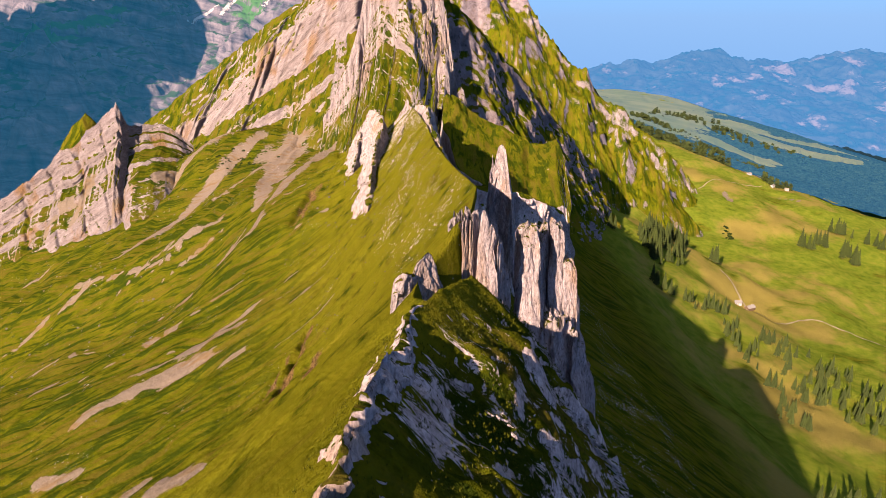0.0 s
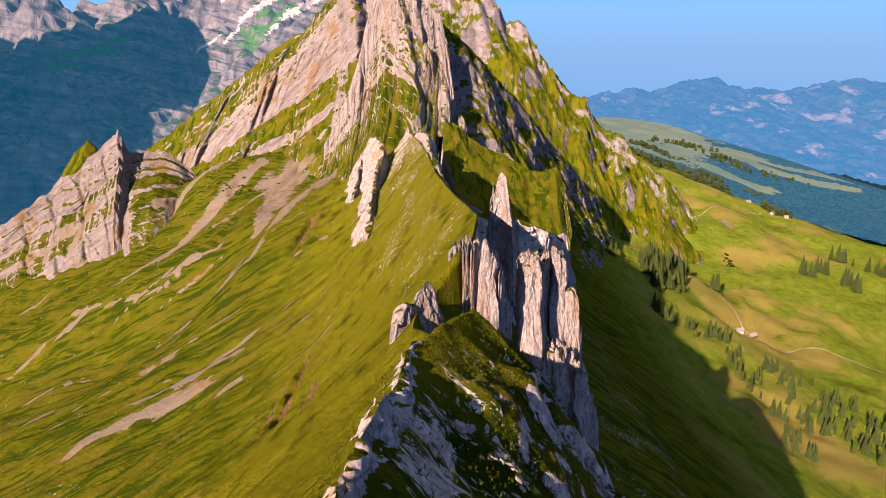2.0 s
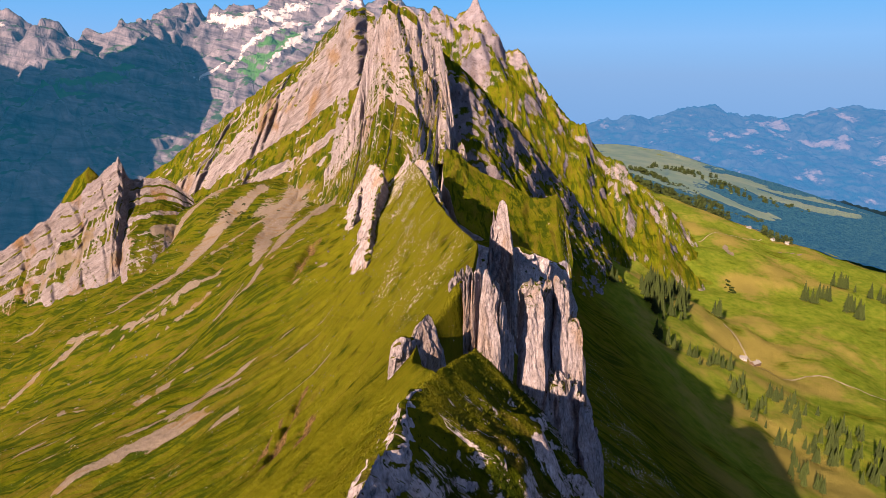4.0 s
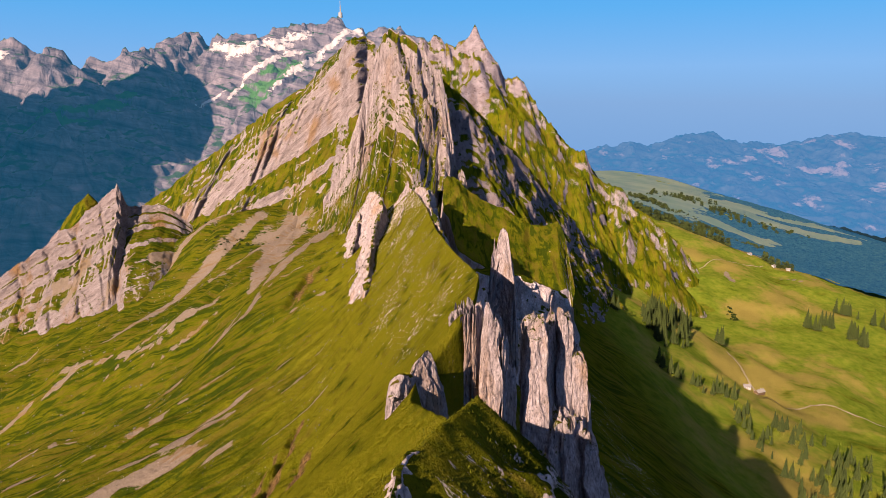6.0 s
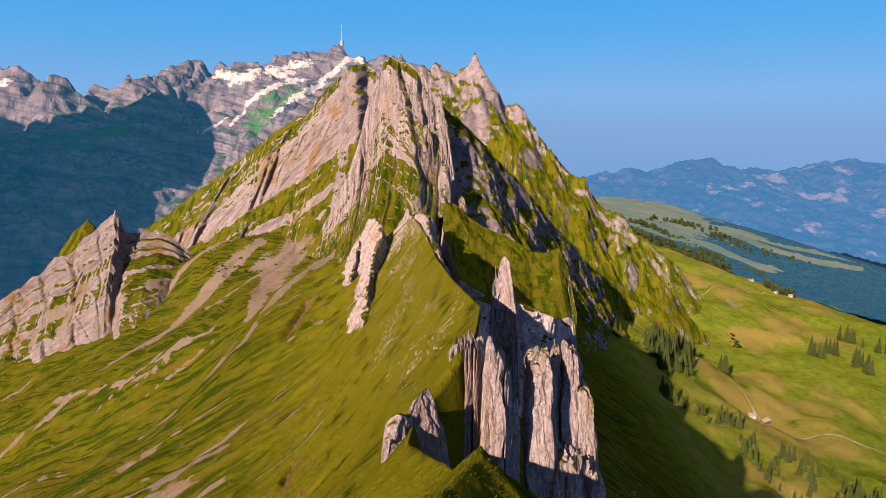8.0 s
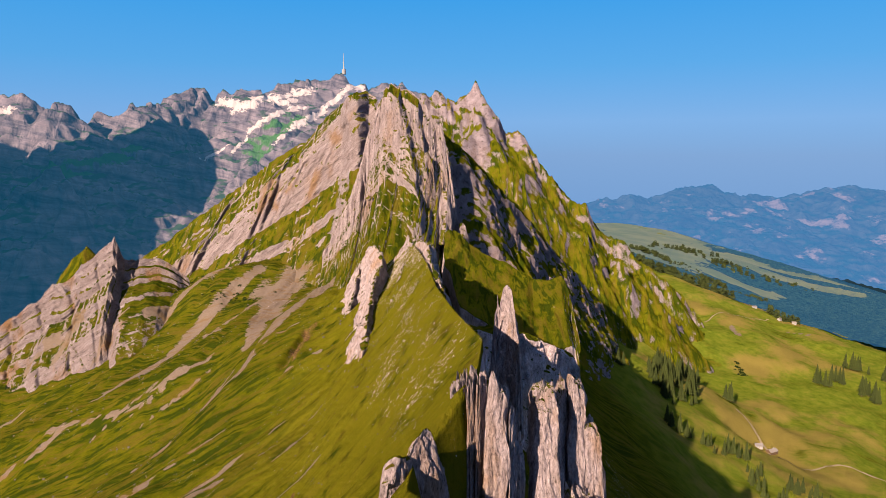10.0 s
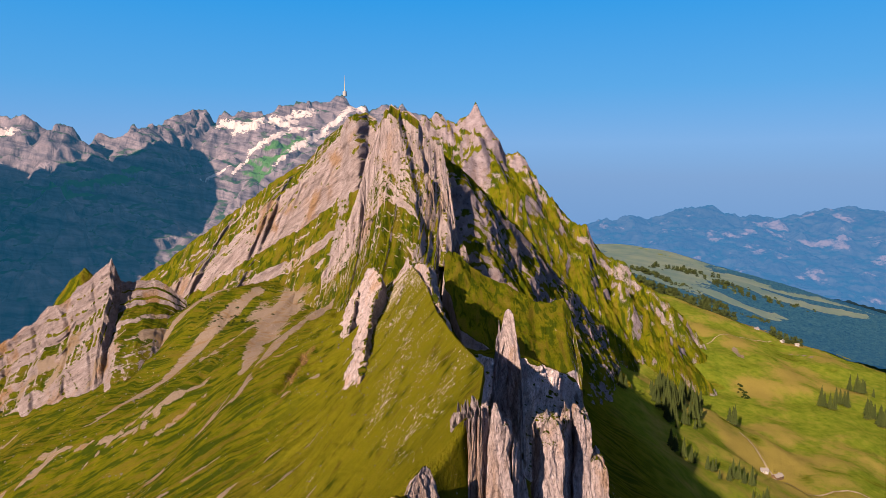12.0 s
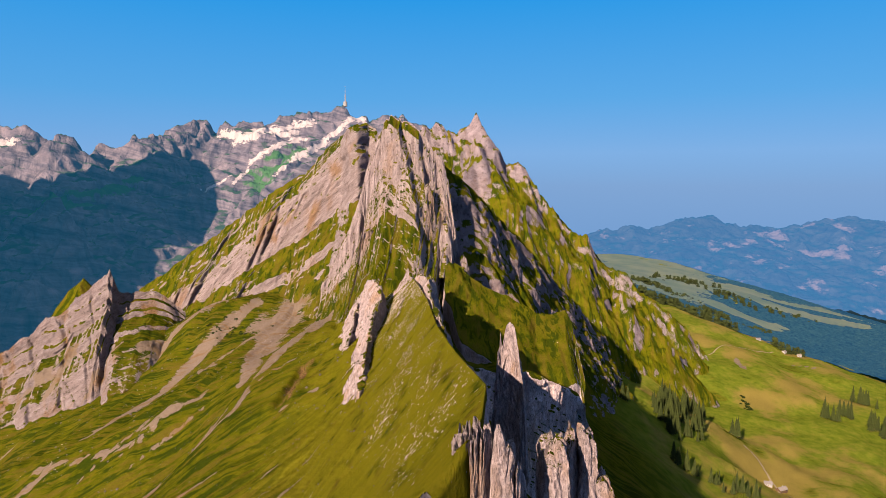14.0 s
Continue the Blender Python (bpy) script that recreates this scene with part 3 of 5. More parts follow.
def mountain(name, lines, x_span, y_span, step, mat, warp=20.0, warp_size=120.0, rough=20.0, rough_size=120.0, ledge=0.0, ledge_size=40.0, rill=0.0, rill_size=30.0,
             seed=1, snow=(), green=(), bare=None, split=None):
    """A mountain as one sheet of heights with gullies between its spurs. ledge: how strong the steps of its beds are. rill: depth of the ravines that run down its face.
    snow, green: tongues in x and z of snow and of turf, with their half width."""
    x, y = np.meshgrid(np.arange(x_span[0], x_span[1] + step, step), np.arange(y_span[0], y_span[1] + step, step))
    z = ridge_heights(x, y, lines, warp, warp_size, seed)
    z = z + (ridged(x / rough_size, y / rough_size, octaves=6, seed=seed + 20, gain=0.55) - 0.62) * rough
    z = z + fbm(x / (rough_size * 0.3), y / (rough_size * 0.3), octaves=4, seed=seed + 30, gain=0.6) * rough * 0.16
    if rill:
        z = z + (ridged(x / rill_size + fbm(x / (rill_size * 3), y / (rill_size * 3), octaves=3, seed=seed + 51) * 0.9, y / (rill_size * 5), octaves=4, seed=seed + 50) - 0.62) * rill
    if ledge:
        bed = (z + 0.18 * x + fbm(x / 200, y / 200, seed=seed + 41) * ledge_size * 0.8) / ledge_size
        f = bed - np.floor(bed)
        z = z + ledge * ledge_size * (smooth(f, 0.30, 0.70) - f)
    attrs = {"rock": np.zeros(x.shape) + (bare[2] * smooth(z, bare[0], bare[1]) if bare else 0.0)}
    for key, tongues in (("snow", snow), ("green", green)):
        mask = np.zeros(x.shape)
        wob = fbm(x / 60, z / 40, octaves=4, seed=seed + 90)
        for x0, z0, x1, z1, half in tongues:
            mask = np.maximum(mask, 1.05 - 0.5 * to_line(x, z, x0, z0, x1, z1) / (half * (1 + 0.4 * wob)))
        attrs[key] = np.clip(mask, 0, 1)
    P = np.stack([x, y, z], 2)
    if split is None:
        return grid_mesh(name, P, mat, attrs)
    top, k = new(name), int((split - y_span[0]) / step)
    for part_name, rows in (("face", slice(0, k + 1)), ("rear_face", slice(k, None))):
        grid_mesh(part_name, P[rows], mat, {key: v[rows] for key, v in attrs.items()}).parent = top
    return top


# ---------------------------------------------------------------- ground
def build_ground():
    ys = [-400.0]
    while ys[-1] < 4900:
        y = ys[-1]
        ys.append(y + (25 if y < -60 else 1.5 if y < 20 else max(0.45, 0.0085 * y)))
    ys = np.array(ys)
    fine_l = np.concatenate([np.linspace(0, 30, 60), np.geomspace(30.5, 700, 190)[0:], np.geomspace(740, 5200, 26)])
    fine_r = np.concatenate([np.linspace(0.4, 80, 190), np.geomspace(80.8, 1700, 200), np.geomspace(1750, 5200, 30)])
    d = np.concatenate([-fine_l[::-1], fine_r])
    P = np.zeros((len(ys), len(d), 3))
    for i, y in enumerate(ys):
        xc = np.interp(y, CREST_Y, CREST_X)
        k = 1 + np.clip(y - 300, 0, 1e9) / 900 * 0.6
        x = xc + d * k
        P[i, :, 0], P[i, :, 1] = x, y
    x, y, dd = P[:, :, 0], P[:, :, 1], P[:, :, 0] - np.interp(P[:, :, 1], CREST_Y, CREST_X)
    P[:, :, 2] = ground_at(x, y)
    # crags of the shaded flank
    flank = smooth(dd, 1, 8) * (1 - smooth(dd, 70, 120)) * (1 - smooth(y, 500, 640))
    crag = ridged(y / 9 + fbm(x / 14, y / 14, seed=21) * 0.6, P[:, :, 2] / 60, seed=22, octaves=5, gain=0.55) - 0.55
    P[:, :, 0] += crag * 4.0 * flank
    P[:, :, 2] += fbm(x / 5, y / 5, P[:, :, 2] / 12, seed=24, octaves=4) * 1.0 * flank
    close = smooth(dd, 2, 7) * (1 - smooth(dd, 45, 70)) * (1 - smooth(y, 120, 150))
    P[:, :, 2] += (ridged(y / 6.5 + fbm(x / 9, y / 9, seed=28) * 0.7 - x / 30, x / 45, seed=29, octaves=4) - 0.6) * 2.0 * close
    shard = (0.345 + 0.115 * smooth(dd, 10, 22) + 0.15 * smooth(dd, 0.5, 2) * (1 - smooth(dd, 5, 8)) * smooth(y, 43, 47) * (1 - smooth(y, 54, 62)) + 0.13 * fbm(x / 16, y / 5, seed=30)) * smooth(dd, 0.3, 2.5) * (1 - smooth(dd, 60, 90)) * (1 - smooth(y, 130, 160))
    rock = 0.03 * flank * (1 - 0.9 * close) - 0.30 * smooth(dd, 3, 9) * (1 - smooth(dd, 60, 90)) * smooth(y, 200, 240) * (1 - smooth(y, 460, 520)) - 0.45 * smooth(y, 140, 150) * (1 - smooth(y, 178, 184)) * smooth(dd, -14, -8) * (1 - smooth(dd, 6, 10))
    soil = np.zeros(rock.shape)
    for x0, y0, x1, y1, half, deep in GULLIES:
        soil = np.maximum(soil, np.exp(-(to_line(x - half, y, x0, y0, x1, y1) / (half * 2.1)) ** 2) * (0.75 + 0.5 * fbm(x / 2.5, y / 6, seed=27)))
    speck = np.maximum(0.435 * smooth(y, 130, 220) * (1 - smooth(y, 520, 640)) * smooth(dd, -65, -22) * (1 - smooth(dd, 0, 4)), 0.365 * smooth(y, 60, 200) * (1 - smooth(dd, -60, 0)) * (1 - smooth(y, 800, 1000)))
    speck = np.maximum(speck, 0.49 * smooth(y, 370, 450) * (1 - smooth(y, 600, 660)) * smooth(dd, -52, -18) * (1 - smooth(dd, 3, 8)))
    speck = np.maximum(speck, 0.425 * smooth(dd, 0, 5) * (1 - smooth(dd, 140, 260)))
    ob = grid_mesh("ground", P, M_LAND, {"rock": rock, "scree": scree_at(x, y), "soil": soil, "speck": speck, "shard": shard, "sere": 0.80 * smooth(dd, -130, -30) * (1 - smooth(dd, 1, 8)), "pasture": smooth(x, 170, 280) * smooth(y, 200, 350)})
    return tagged(ob, "steep alpine meadow with a sharp grassy ridge and a wide green valley", "ground", kind="structure")


build_ground()

# ---------------------------------------------------------------- the peak and the rock round it
PEAK = [(-128, 712, -100, 0.20), (-112, 708, -70, 0.35), (-97, 704, -42, 0.5), (-86, 701, -16, 0.65), (-77, 700, 18, 0.82), (-69, 700, 41, 0.9), (-60, 700, 63, 1.0), (-52, 700, 71, 1.0), (-38, 700, 66, 1.0),
        (-23, 700, 55, 1.0), (-12, 700, 41, 0.92), (-1, 700, 28, 0.85), (5, 698, -4, 0.68), (14, 690, -63, 0.35), (24, 680, -82, 0.2), (32, 670, -110, 0.1)]
peak = massif("rock_peak", PEAK, (-0.1, -1), [(9, 45), (34, 95), (75, 132), (130, 168)], [(8, 60), (20, 140), (40, 200)], 560, 380, 40, M_PEAK,
              jag=3, flute=1.8, flute_size=6, rough=2.0, rough_size=22, seed=5, lean=0.04, plates=(3.4, 1.1), split=True,
              gullies=[(-82, 2.6, 13, 0.0), (-66, 3, 3, 0.05), (-8, 3, 4, 0.1)],
              steps=[(-47, 11, 0.30), (-24, 6, 0.16)])
tagged(peak, "pale fluted limestone peak with grass on its ledges", "mountain")
# towers that stand out of the peak's face
for x, y, z, wide, seed in ((-17, 682, 3, 9, 401), (-72, 664, -38, 9, 402), (19, 678, -66, 8, 404), (-40, 640, -50, 10, 405), (2, 668, -30, 8, 407)):
    crest = [(x - wide, y, z - 44, 0.3), (x - wide * 0.75, y, z - 14, 0.8), (x - wide * 0.4, y - 1, z - 2, 1.0), (x, y - 2, z, 1.0), (x + wide * 0.4, y - 1, z - 3, 1.0), (x + wide * 0.7, y, z - 12, 0.8), (x + wide, y, z - 46, 0.3)]
    massif("buttress", crest, (-0.15, -1), [(3, 12), (9, 30), (22, 52)], [(3, 15), (8, 60)], 110, 90, 12, M_PEAK, jag=1.5, flute=2.5, flute_size=5, rough=1.6, rough_size=11, seed=seed, lean=0.04, plates=(3.2, 1.8), parent=peak)
SHOULDER = [(-560, 1010, -225, 1), (-520, 1010, -198, 1), (-445, 1000, -146, 1), (-380, 980, -104, 1), (-310, 960, -58, 1), (-243, 930, -14, 1), (-198, 910, 12, 1), (-163, 890, 37, 1), (-131, 875, 64, 1), (-121, 870, 74, 1), (-97, 860, 80, 1),
            (-84, 850, 72, 1), (-60, 830, 30, 1)]
SHOULDER_FACE = {-450: [(60, 42), (66, 52), (70, 60), (95, 74), (99, 82), (150, 118), (270, 250)], -310: [(58, 54), (66, 70), (72, 86), (108, 106), (114, 124), (165, 152), (280, 280)],
                 -200: [(42, 28), (54, 58), (62, 86), (108, 116), (115, 130), (190, 172), (290, 290)], -120: [(12, 14), (26, 56), (38, 96), (85, 130), (92, 142), (160, 190), (260, 300)],
                 -60: [(8, 12), (20, 50), (30, 85), (70, 118), (76, 126), (150, 170), (250, 280)]}
tagged(massif("rock_shoulder", SHOULDER, (0.0, -1), SHOULDER_FACE, [(60, 40), (300, 260), (400, 400)], 420, 330, 60, M_SLAB,
              jag=2.5, flute=1.6, flute_size=12, rough=3.0, rough_size=26, seed=15, lean=0.7, split=True, plates=(11, 1.3),
              gullies=[(-372, 8, 4, -0.9), (-330, 3, 6, -0.6), (-282, 3, 6, -0.9), (-204, 3.5, 9, -0.5), (-163, 2, 3, -0.7)], steps=[(-104, 26, 0.02), (-196, 9, -0.5), (-292, 8, -0.6)]),
       "sloping limestone shoulder with slabs and green turf", "mountain")
FIN = [(-580, 748, -250, 0.8, 1), (-523, 750, -204, 0.9, 1), (-508, 752, -194, 0.9, 1), (-490, 753, -181, 0.95, 1), (-478, 754, -172, 1, 1), (-461, 755, -163, 1, 1), (-445, 757, -146, 1, 1), (-428, 758, -138, 1, 1), (-413, 760, -123, 1, 1), (-399, 761, -115, 1, 1), (-388, 762, -105, 1, 1), (-379, 763, -98, 1, 1), (-374.5, 763.5, -92, 1, 1), (-371, 764, -101, 0.95, 1), (-368.5, 772, -117, 0.8, 1.05), (-360, 782, -122, 0.62, 1.35), (-353, 785, -119, 0.6, 1.4), (-340, 790, -119, 0.55, 1.4), (-328, 793, -125, 0.5, 1.3), (-318, 795, -132, 0.4, 1.1), (-305, 798, -146, 0.25, 0.7)]
tagged(massif("rock_fin", FIN, (0.22, -0.97), [(3, 14), (7, 16.5), (9, 30), (13, 32.5), (15, 42), (38, 54), (41, 63), (66, 78), (70, 86), (100, 140)], [(10, 40), (40, 120), (70, 240)], 380, 200, 40, M_FIN,
              jag=2.2, flute=1.2, flute_size=13, rough=1.5, rough_size=12, seed=25, rock=0.06, lean=-0.5, plates=(14, 1.2), split=True,
              gullies=[(-396, 1.5, 3, 0.15), (-428, 2.5, 5, 0.2), (-464, 2.5, 4, 0.25), (-500, 2.5, 4, 0.25)]),
       "upright blade of pale orange-stained limestone", "rock")
SPUR = [(4, 672, -66, 0.50, 0.40), (13, 664, -72, 0.80, 0.70), (26, 652, -86, 1.00, 1.00), (44, 640, -93, 1.00, 1.00), (62, 628, -102, 1.00, 1.00), (80, 615, -112, 1.00, 1.00), (93, 606, -111, 1.00, 0.95), (103, 598, -106, 1.15, 0.80), (106, 590, -113, 1.00, 0.70), (107, 572, -124, 0.80, 0.55), (104, 540, -132, 0.60, 0.40), (102, 510, -142, 0.40, 0.20)]
tagged(massif("rock_spur", SPUR, (-0.10, -0.99), [(40, 8), (100, 21), (128, 30), (136, 70)], [(8, 40), (30, 110), (60, 190)], 260, 150, 60, M_SPUR,
              jag=2.0, flute=2.6, flute_size=22, rough=4.0, rough_size=34, seed=35, split=True),
       "green grassy spur above a shaded cliff", "mountain")
CLIFF = [(-2, 380, -78, 0.5), (5, 386, -88, 0.8), (12, 392, -96, 1.0), (22, 398, -101, 1.0), (35, 405, -105, 1.0), (47, 411, -106, 1.0), (59, 417, -111, 1.0), (71.5, 425, -118, 1.0), (83, 434, -127, 1.0), (93, 442, -156, 0.5)]
tagged(massif("rock_cliff", CLIFF, (0.6, -0.8), [(0.5, 14), (1.5, 40), (5, 90)], [(12, -1), (34, 2), (50, 40)], 240, 150, 30, M_LAND,
              jag=0.8, flute=2.4, flute_size=6, rough=1.2, rough_size=12, seed=36, rock=-0.10, lean=0.05, plates=(4.5, 2.2)),
       "shaded fluted limestone cliff under a grassy spur", "rock")
FLANK = [(2, 702, 0, 1.0, 0.35), (12, 718, -2, 1.0, 0.55), (24, 736, -4, 1.0, 0.75), (36, 752, -12, 1.0, 0.9), (52, 772, -25, 1.0, 1.0), (78, 806, -52, 1.0, 1.0), (101, 838, -74, 1.0, 1.0), (152, 907, -130, 0.9, 0.9), (200, 975, -180, 0.7, 0.7), (260, 1060, -245, 0.4, 0.4)]
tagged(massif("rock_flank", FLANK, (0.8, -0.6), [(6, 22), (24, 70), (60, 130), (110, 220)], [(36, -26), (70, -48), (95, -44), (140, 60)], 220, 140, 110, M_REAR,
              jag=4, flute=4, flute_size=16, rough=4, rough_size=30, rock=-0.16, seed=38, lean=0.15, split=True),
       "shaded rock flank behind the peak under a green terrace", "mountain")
REAR = [([(-300, 1330, -60), (-153, 1450, 95), (-100, 1500, 138), (-57, 1560, 150), (-30, 1580, 146), (-11, 1600, 161), (2, 1600, 150), (15, 1600, 137), (37, 1600, 131), (55, 1600, 141)], 1.2, 1.0, 60),
        ([(55, 1600, 141), (67, 1600, 155), (76, 1600, 170), (83, 1600, 180), (89, 1600, 167), (94, 1600, 149), (104, 1600, 112), (114, 1600, 80), (131, 1600, 64)], 2.3, 1.3, 60),
        ([(131, 1600, 64), (188, 1600, 55), (202, 1590, 31), (230, 1575, -11), (256, 1560, -54), (289, 1540, -81), (315, 1530, -102), (330, 1520, -140), (345, 1520, -152), (420, 1500, -200), (500, 1480, -260), (560, 1500, -330)], 1.6, 1.1, 60),
        ([(76, 1580, 128), (68, 1540, 100), (46, 1460, 26), (24, 1380, -40), (20, 1250, -130)], 1.6, 1.1, 50),
        ([(112, 1580, 62), (105, 1500, -4), (92, 1440, -34), (64, 1350, -86), (90, 1240, -190)], 1.5, 1.1, 50),
        ([(186, 1575, 28), (151, 1530, -36), (131, 1450, -102), (174, 1380, -180), (200, 1300, -244), (215, 1200, -320)], 1.5, 1.1, 55),
        ([(254, 1545, -66), (247, 1525, -72), (260, 1440, -154), (264, 1380, -208), (269, 1300, -276), (275, 1220, -340)], 1.6, 1.1, 50),
        ([(320, 1510, -140), (305, 1450, -148), (311, 1380, -210), (315, 1300, -290), (320, 1220, -350)], 1.6, 1.2, 45),
        ([(385, 1480, -212), (378, 1400, -204), (374, 1330, -270), (376, 1270, -336)], 1.4, 1.2, 40),
        ([(440, 1480, -250), (420, 1380, -256), (408, 1310, -298), (406, 1270, -345)], 1.3, 1.2, 30)]
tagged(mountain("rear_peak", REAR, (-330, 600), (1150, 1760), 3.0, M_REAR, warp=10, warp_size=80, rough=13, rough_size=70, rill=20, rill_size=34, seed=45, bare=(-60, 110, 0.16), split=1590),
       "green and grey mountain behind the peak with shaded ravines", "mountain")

HILL = [(-850, 1080, -480, 0.4), (-729, 1120, -300, 0.5), (-687, 1150, -229, 0.8), (-657, 1160, -182, 1.0), (-632, 1170, -160, 1.0), (-612, 1170, -174, 1.0), (-588, 1170, -210, 0.8), (-513, 1150, -239, 0.6), (-450, 1120, -290, 0.4)]
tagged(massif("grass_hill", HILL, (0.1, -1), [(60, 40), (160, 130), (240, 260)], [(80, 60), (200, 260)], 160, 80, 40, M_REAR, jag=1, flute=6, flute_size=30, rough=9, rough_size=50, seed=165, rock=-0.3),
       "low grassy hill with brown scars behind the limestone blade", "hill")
# plates of the broken ridge: the wall behind the gap, the pillars, the needle, the ribs
def plate(parent, x0, x1, front, depth, top, bottom, slope, seed, tip=0.0, bare=0.16, turn=0.0):
    """One upright slab of limestone with a broken top. slope: rows of (drop, how far the front has come forward). tip: how much lower its far end is.
    turn: how far its front recedes for each metre across."""
    ring, levels = 64, 60
    t = np.linspace(0, 4, ring, endpoint=False)
    side, f = np.floor(t).astype(int), t % 1
    ux = np.choose(side, [f, np.ones(ring), 1 - f, np.zeros(ring)])
    uy = np.choose(side, [np.zeros(ring), f, np.ones(ring), 1 - f])
    cx, cy = ux - 0.5, uy - 0.5
    k = 1 - 0.05 * (np.abs(cx) * np.abs(cy) * 4) ** 6
    ux, uy = 0.5 + cx * k, 0.5 + cy * k
    d = np.r_[0, np.geomspace(0.25, top - bottom, levels - 1)]
    come = np.interp(d, [a for a, _ in slope], [b for _, b in slope])
    X = x0 + (x1 - x0) * ux[None] + 0 * d[:, None]
    Y = front - come[:, None] + depth * uy[None] + turn * (x1 - x0) * ux[None]
    Z = top - d[:, None] - tip * ux[None] * np.exp(-d / 12)[:, None]
    shrink = np.exp(-d / 0.5)[:, None] * 0.12
    X += (0.5 - ux[None]) * (x1 - x0) * shrink
    n1 = fbm(X / 2.2, Y / 2.2, Z / 9, octaves=5, seed=seed, gain=0.6)
    n2 = fbm(X / 2.2 + 40, Y / 2.2, Z / 7, octaves=5, seed=seed + 9, gain=0.6)
    crack = np.round(fbm(X / 1.6, Y / 3.0, Z / 14, octaves=3, seed=seed + 31) * 3) / 3
    sway = min(0.10 * (x1 - x0), 0.6)
    X += (0.5 - ux[None]) * (x1 - x0) * 0.22 * np.exp(-d / 7)[:, None]
    X, Y = X + n1 * (0.14 + sway) + fbm(0.3, 0.7, Z / 17, octaves=3, seed=seed + 3) * sway * 1.4, Y + n2 * 0.4 + crack * 0.45
    Z = Z + fbm(X / 1.7, Y / 1.7, 0.0, octaves=4, seed=seed + 20) * (0.7 + 2.0 * sway) * np.exp(-d / 5)[:, None]
    verts = np.stack([X, Y, Z], 2).reshape(-1, 3)
    faces = []
    for a in range(levels - 1):
        for b in range(ring):
            c = (b + 1) % ring
            faces.append((a * ring + b, (a + 1) * ring + b, (a + 1) * ring + c, a * ring + c))
    # broken top, closed ring by ring
    mid, last = verts[:ring].mean(0), 0
    for n, k in enumerate((0.72, 0.45, 0.2)):
        inner = mid + (verts[:ring] - mid) * k
        inner[:, 2] += fbm(inner[:, 0] / 1.1, inner[:, 1] / 1.1, 0.0, octaves=4, seed=seed + 50) * 0.8 + 0.12 * (n + 1)
        first = len(verts)
        verts = np.vstack([verts, inner])
        faces += [(last + b, last + (b + 1) % ring, first + (b + 1) % ring, first + b) for b in range(ring)]
        last = first
    faces.append(tuple(last + b for b in range(ring)))
    ob = link_mesh("plate", verts, faces, M_ROCK, parent, False)
    at = ob.data.attributes.new("rock", "FLOAT", "POINT")
    at.data.foreach_set("value", np.full(len(verts), bare, np.float32))
    return ob


wall = tagged(new("rock_wall"), "upright plates of pale limestone at a gap in the ridge", "rock")
for n, (x0, x1, front, top, tip, turn) in enumerate(((1.8, 4.3, 174.6, -55.6, -1.0, 1.3), (4.2, 5.5, 176.6, -54.0, 0, 1.6), (5.4, 6.1, 176.8, -53.6, 0, 0.2), (6.0, 7.6, 176.9, -53.3, 0, 1.7), (7.5, 8.1, 177.6, -53.1, 0, 0.2), (8.0, 10.4, 177.6, -52.9, 0, 1.6),
                                                     (10.3, 15.6, 177.4, -52.8, 4.5, 0.15), (15.4, 17.6, 178.5, -60.0, 3.0, 1.9), (17.4, 20.4, 183.0, -69.0, 6.0, 1.6))):
    plate(wall, x0, x1, front, 12 if x1 < 9 else 5, top, -160, ((0, 0), (12, 1.2), (60, 7), (110, 10)), 300 + n, tip, turn=turn)
LEAN = ((0, 0), (10, 2.5), (30, 8), (60, 13), (110, 20))
for label, rows in (("free-standing pillar of pale limestone with a grassy top", ((23.2, 30.6, 196.0, -63.4, -0.6, 0.1), (30.3, 32.2, 197.5, -66.0, 1.5, 1.8))),
                    ("tall pillar of pale limestone with a stepped top", ((33.4, 36.8, 210.0, -69.0, -2.0, 1.6), (36.2, 41.0, 211.0, -65.4, 2.5, 0.1), (40.7, 45.4, 208.5, -77.5, 1.2, 0.2), (45.1, 47.2, 205.5, -88.0, 3.0, 1.2)))):
    pillar = tagged(new("rock_pillar"), label, "rock", "pillars beside the ridge")
    for n, (x0, x1, front, top, tip, turn) in enumerate(rows):
        plate(pillar, x0, x1, front, 9, top, -165, LEAN, 330 + n + int(x0), tip, -0.02 if x0 < 33 else 0.06, turn)
foot = tagged(new("rock_buttress"), "shaded limestone buttress with a grassy ledge under the pillars", "rock")
for n, (x0, x1, front, top, tip, turn) in enumerate(((30.0, 35.5, 187.0, -93.5, -2.0, 1.1), (34.8, 43.0, 189.0, -92.6, 2.0, 1.0), (42.0, 48.5, 191.5, -96.0, 6.0, 1.3), (47.5, 52.5, 195.5, -110.0, 9.0, 1.4))):
    plate(foot, x0, x1, front, 14, top, -175, ((0, 0), (20, 5), (70, 18), (90, 22)), 360 + n, tip, 0.06, turn)
NEEDLE = [(24, 354, -118, 0.3), (26, 353, -94, 0.6), (26.8, 352, -78, 0.7), (27.4, 352, -69.5, 0.8), (28.4, 352, -77, 0.9), (29.6, 353, -71, 1.0), (30.6, 354, -66.5, 1.0), (32, 354, -64.5, 1.0), (33.6, 353, -67, 1.0), (35.2, 350, -74, 1.0), (36.6, 347, -82, 0.9), (37.6, 343, -92, 0.8), (39, 340, -125, 0.3)]
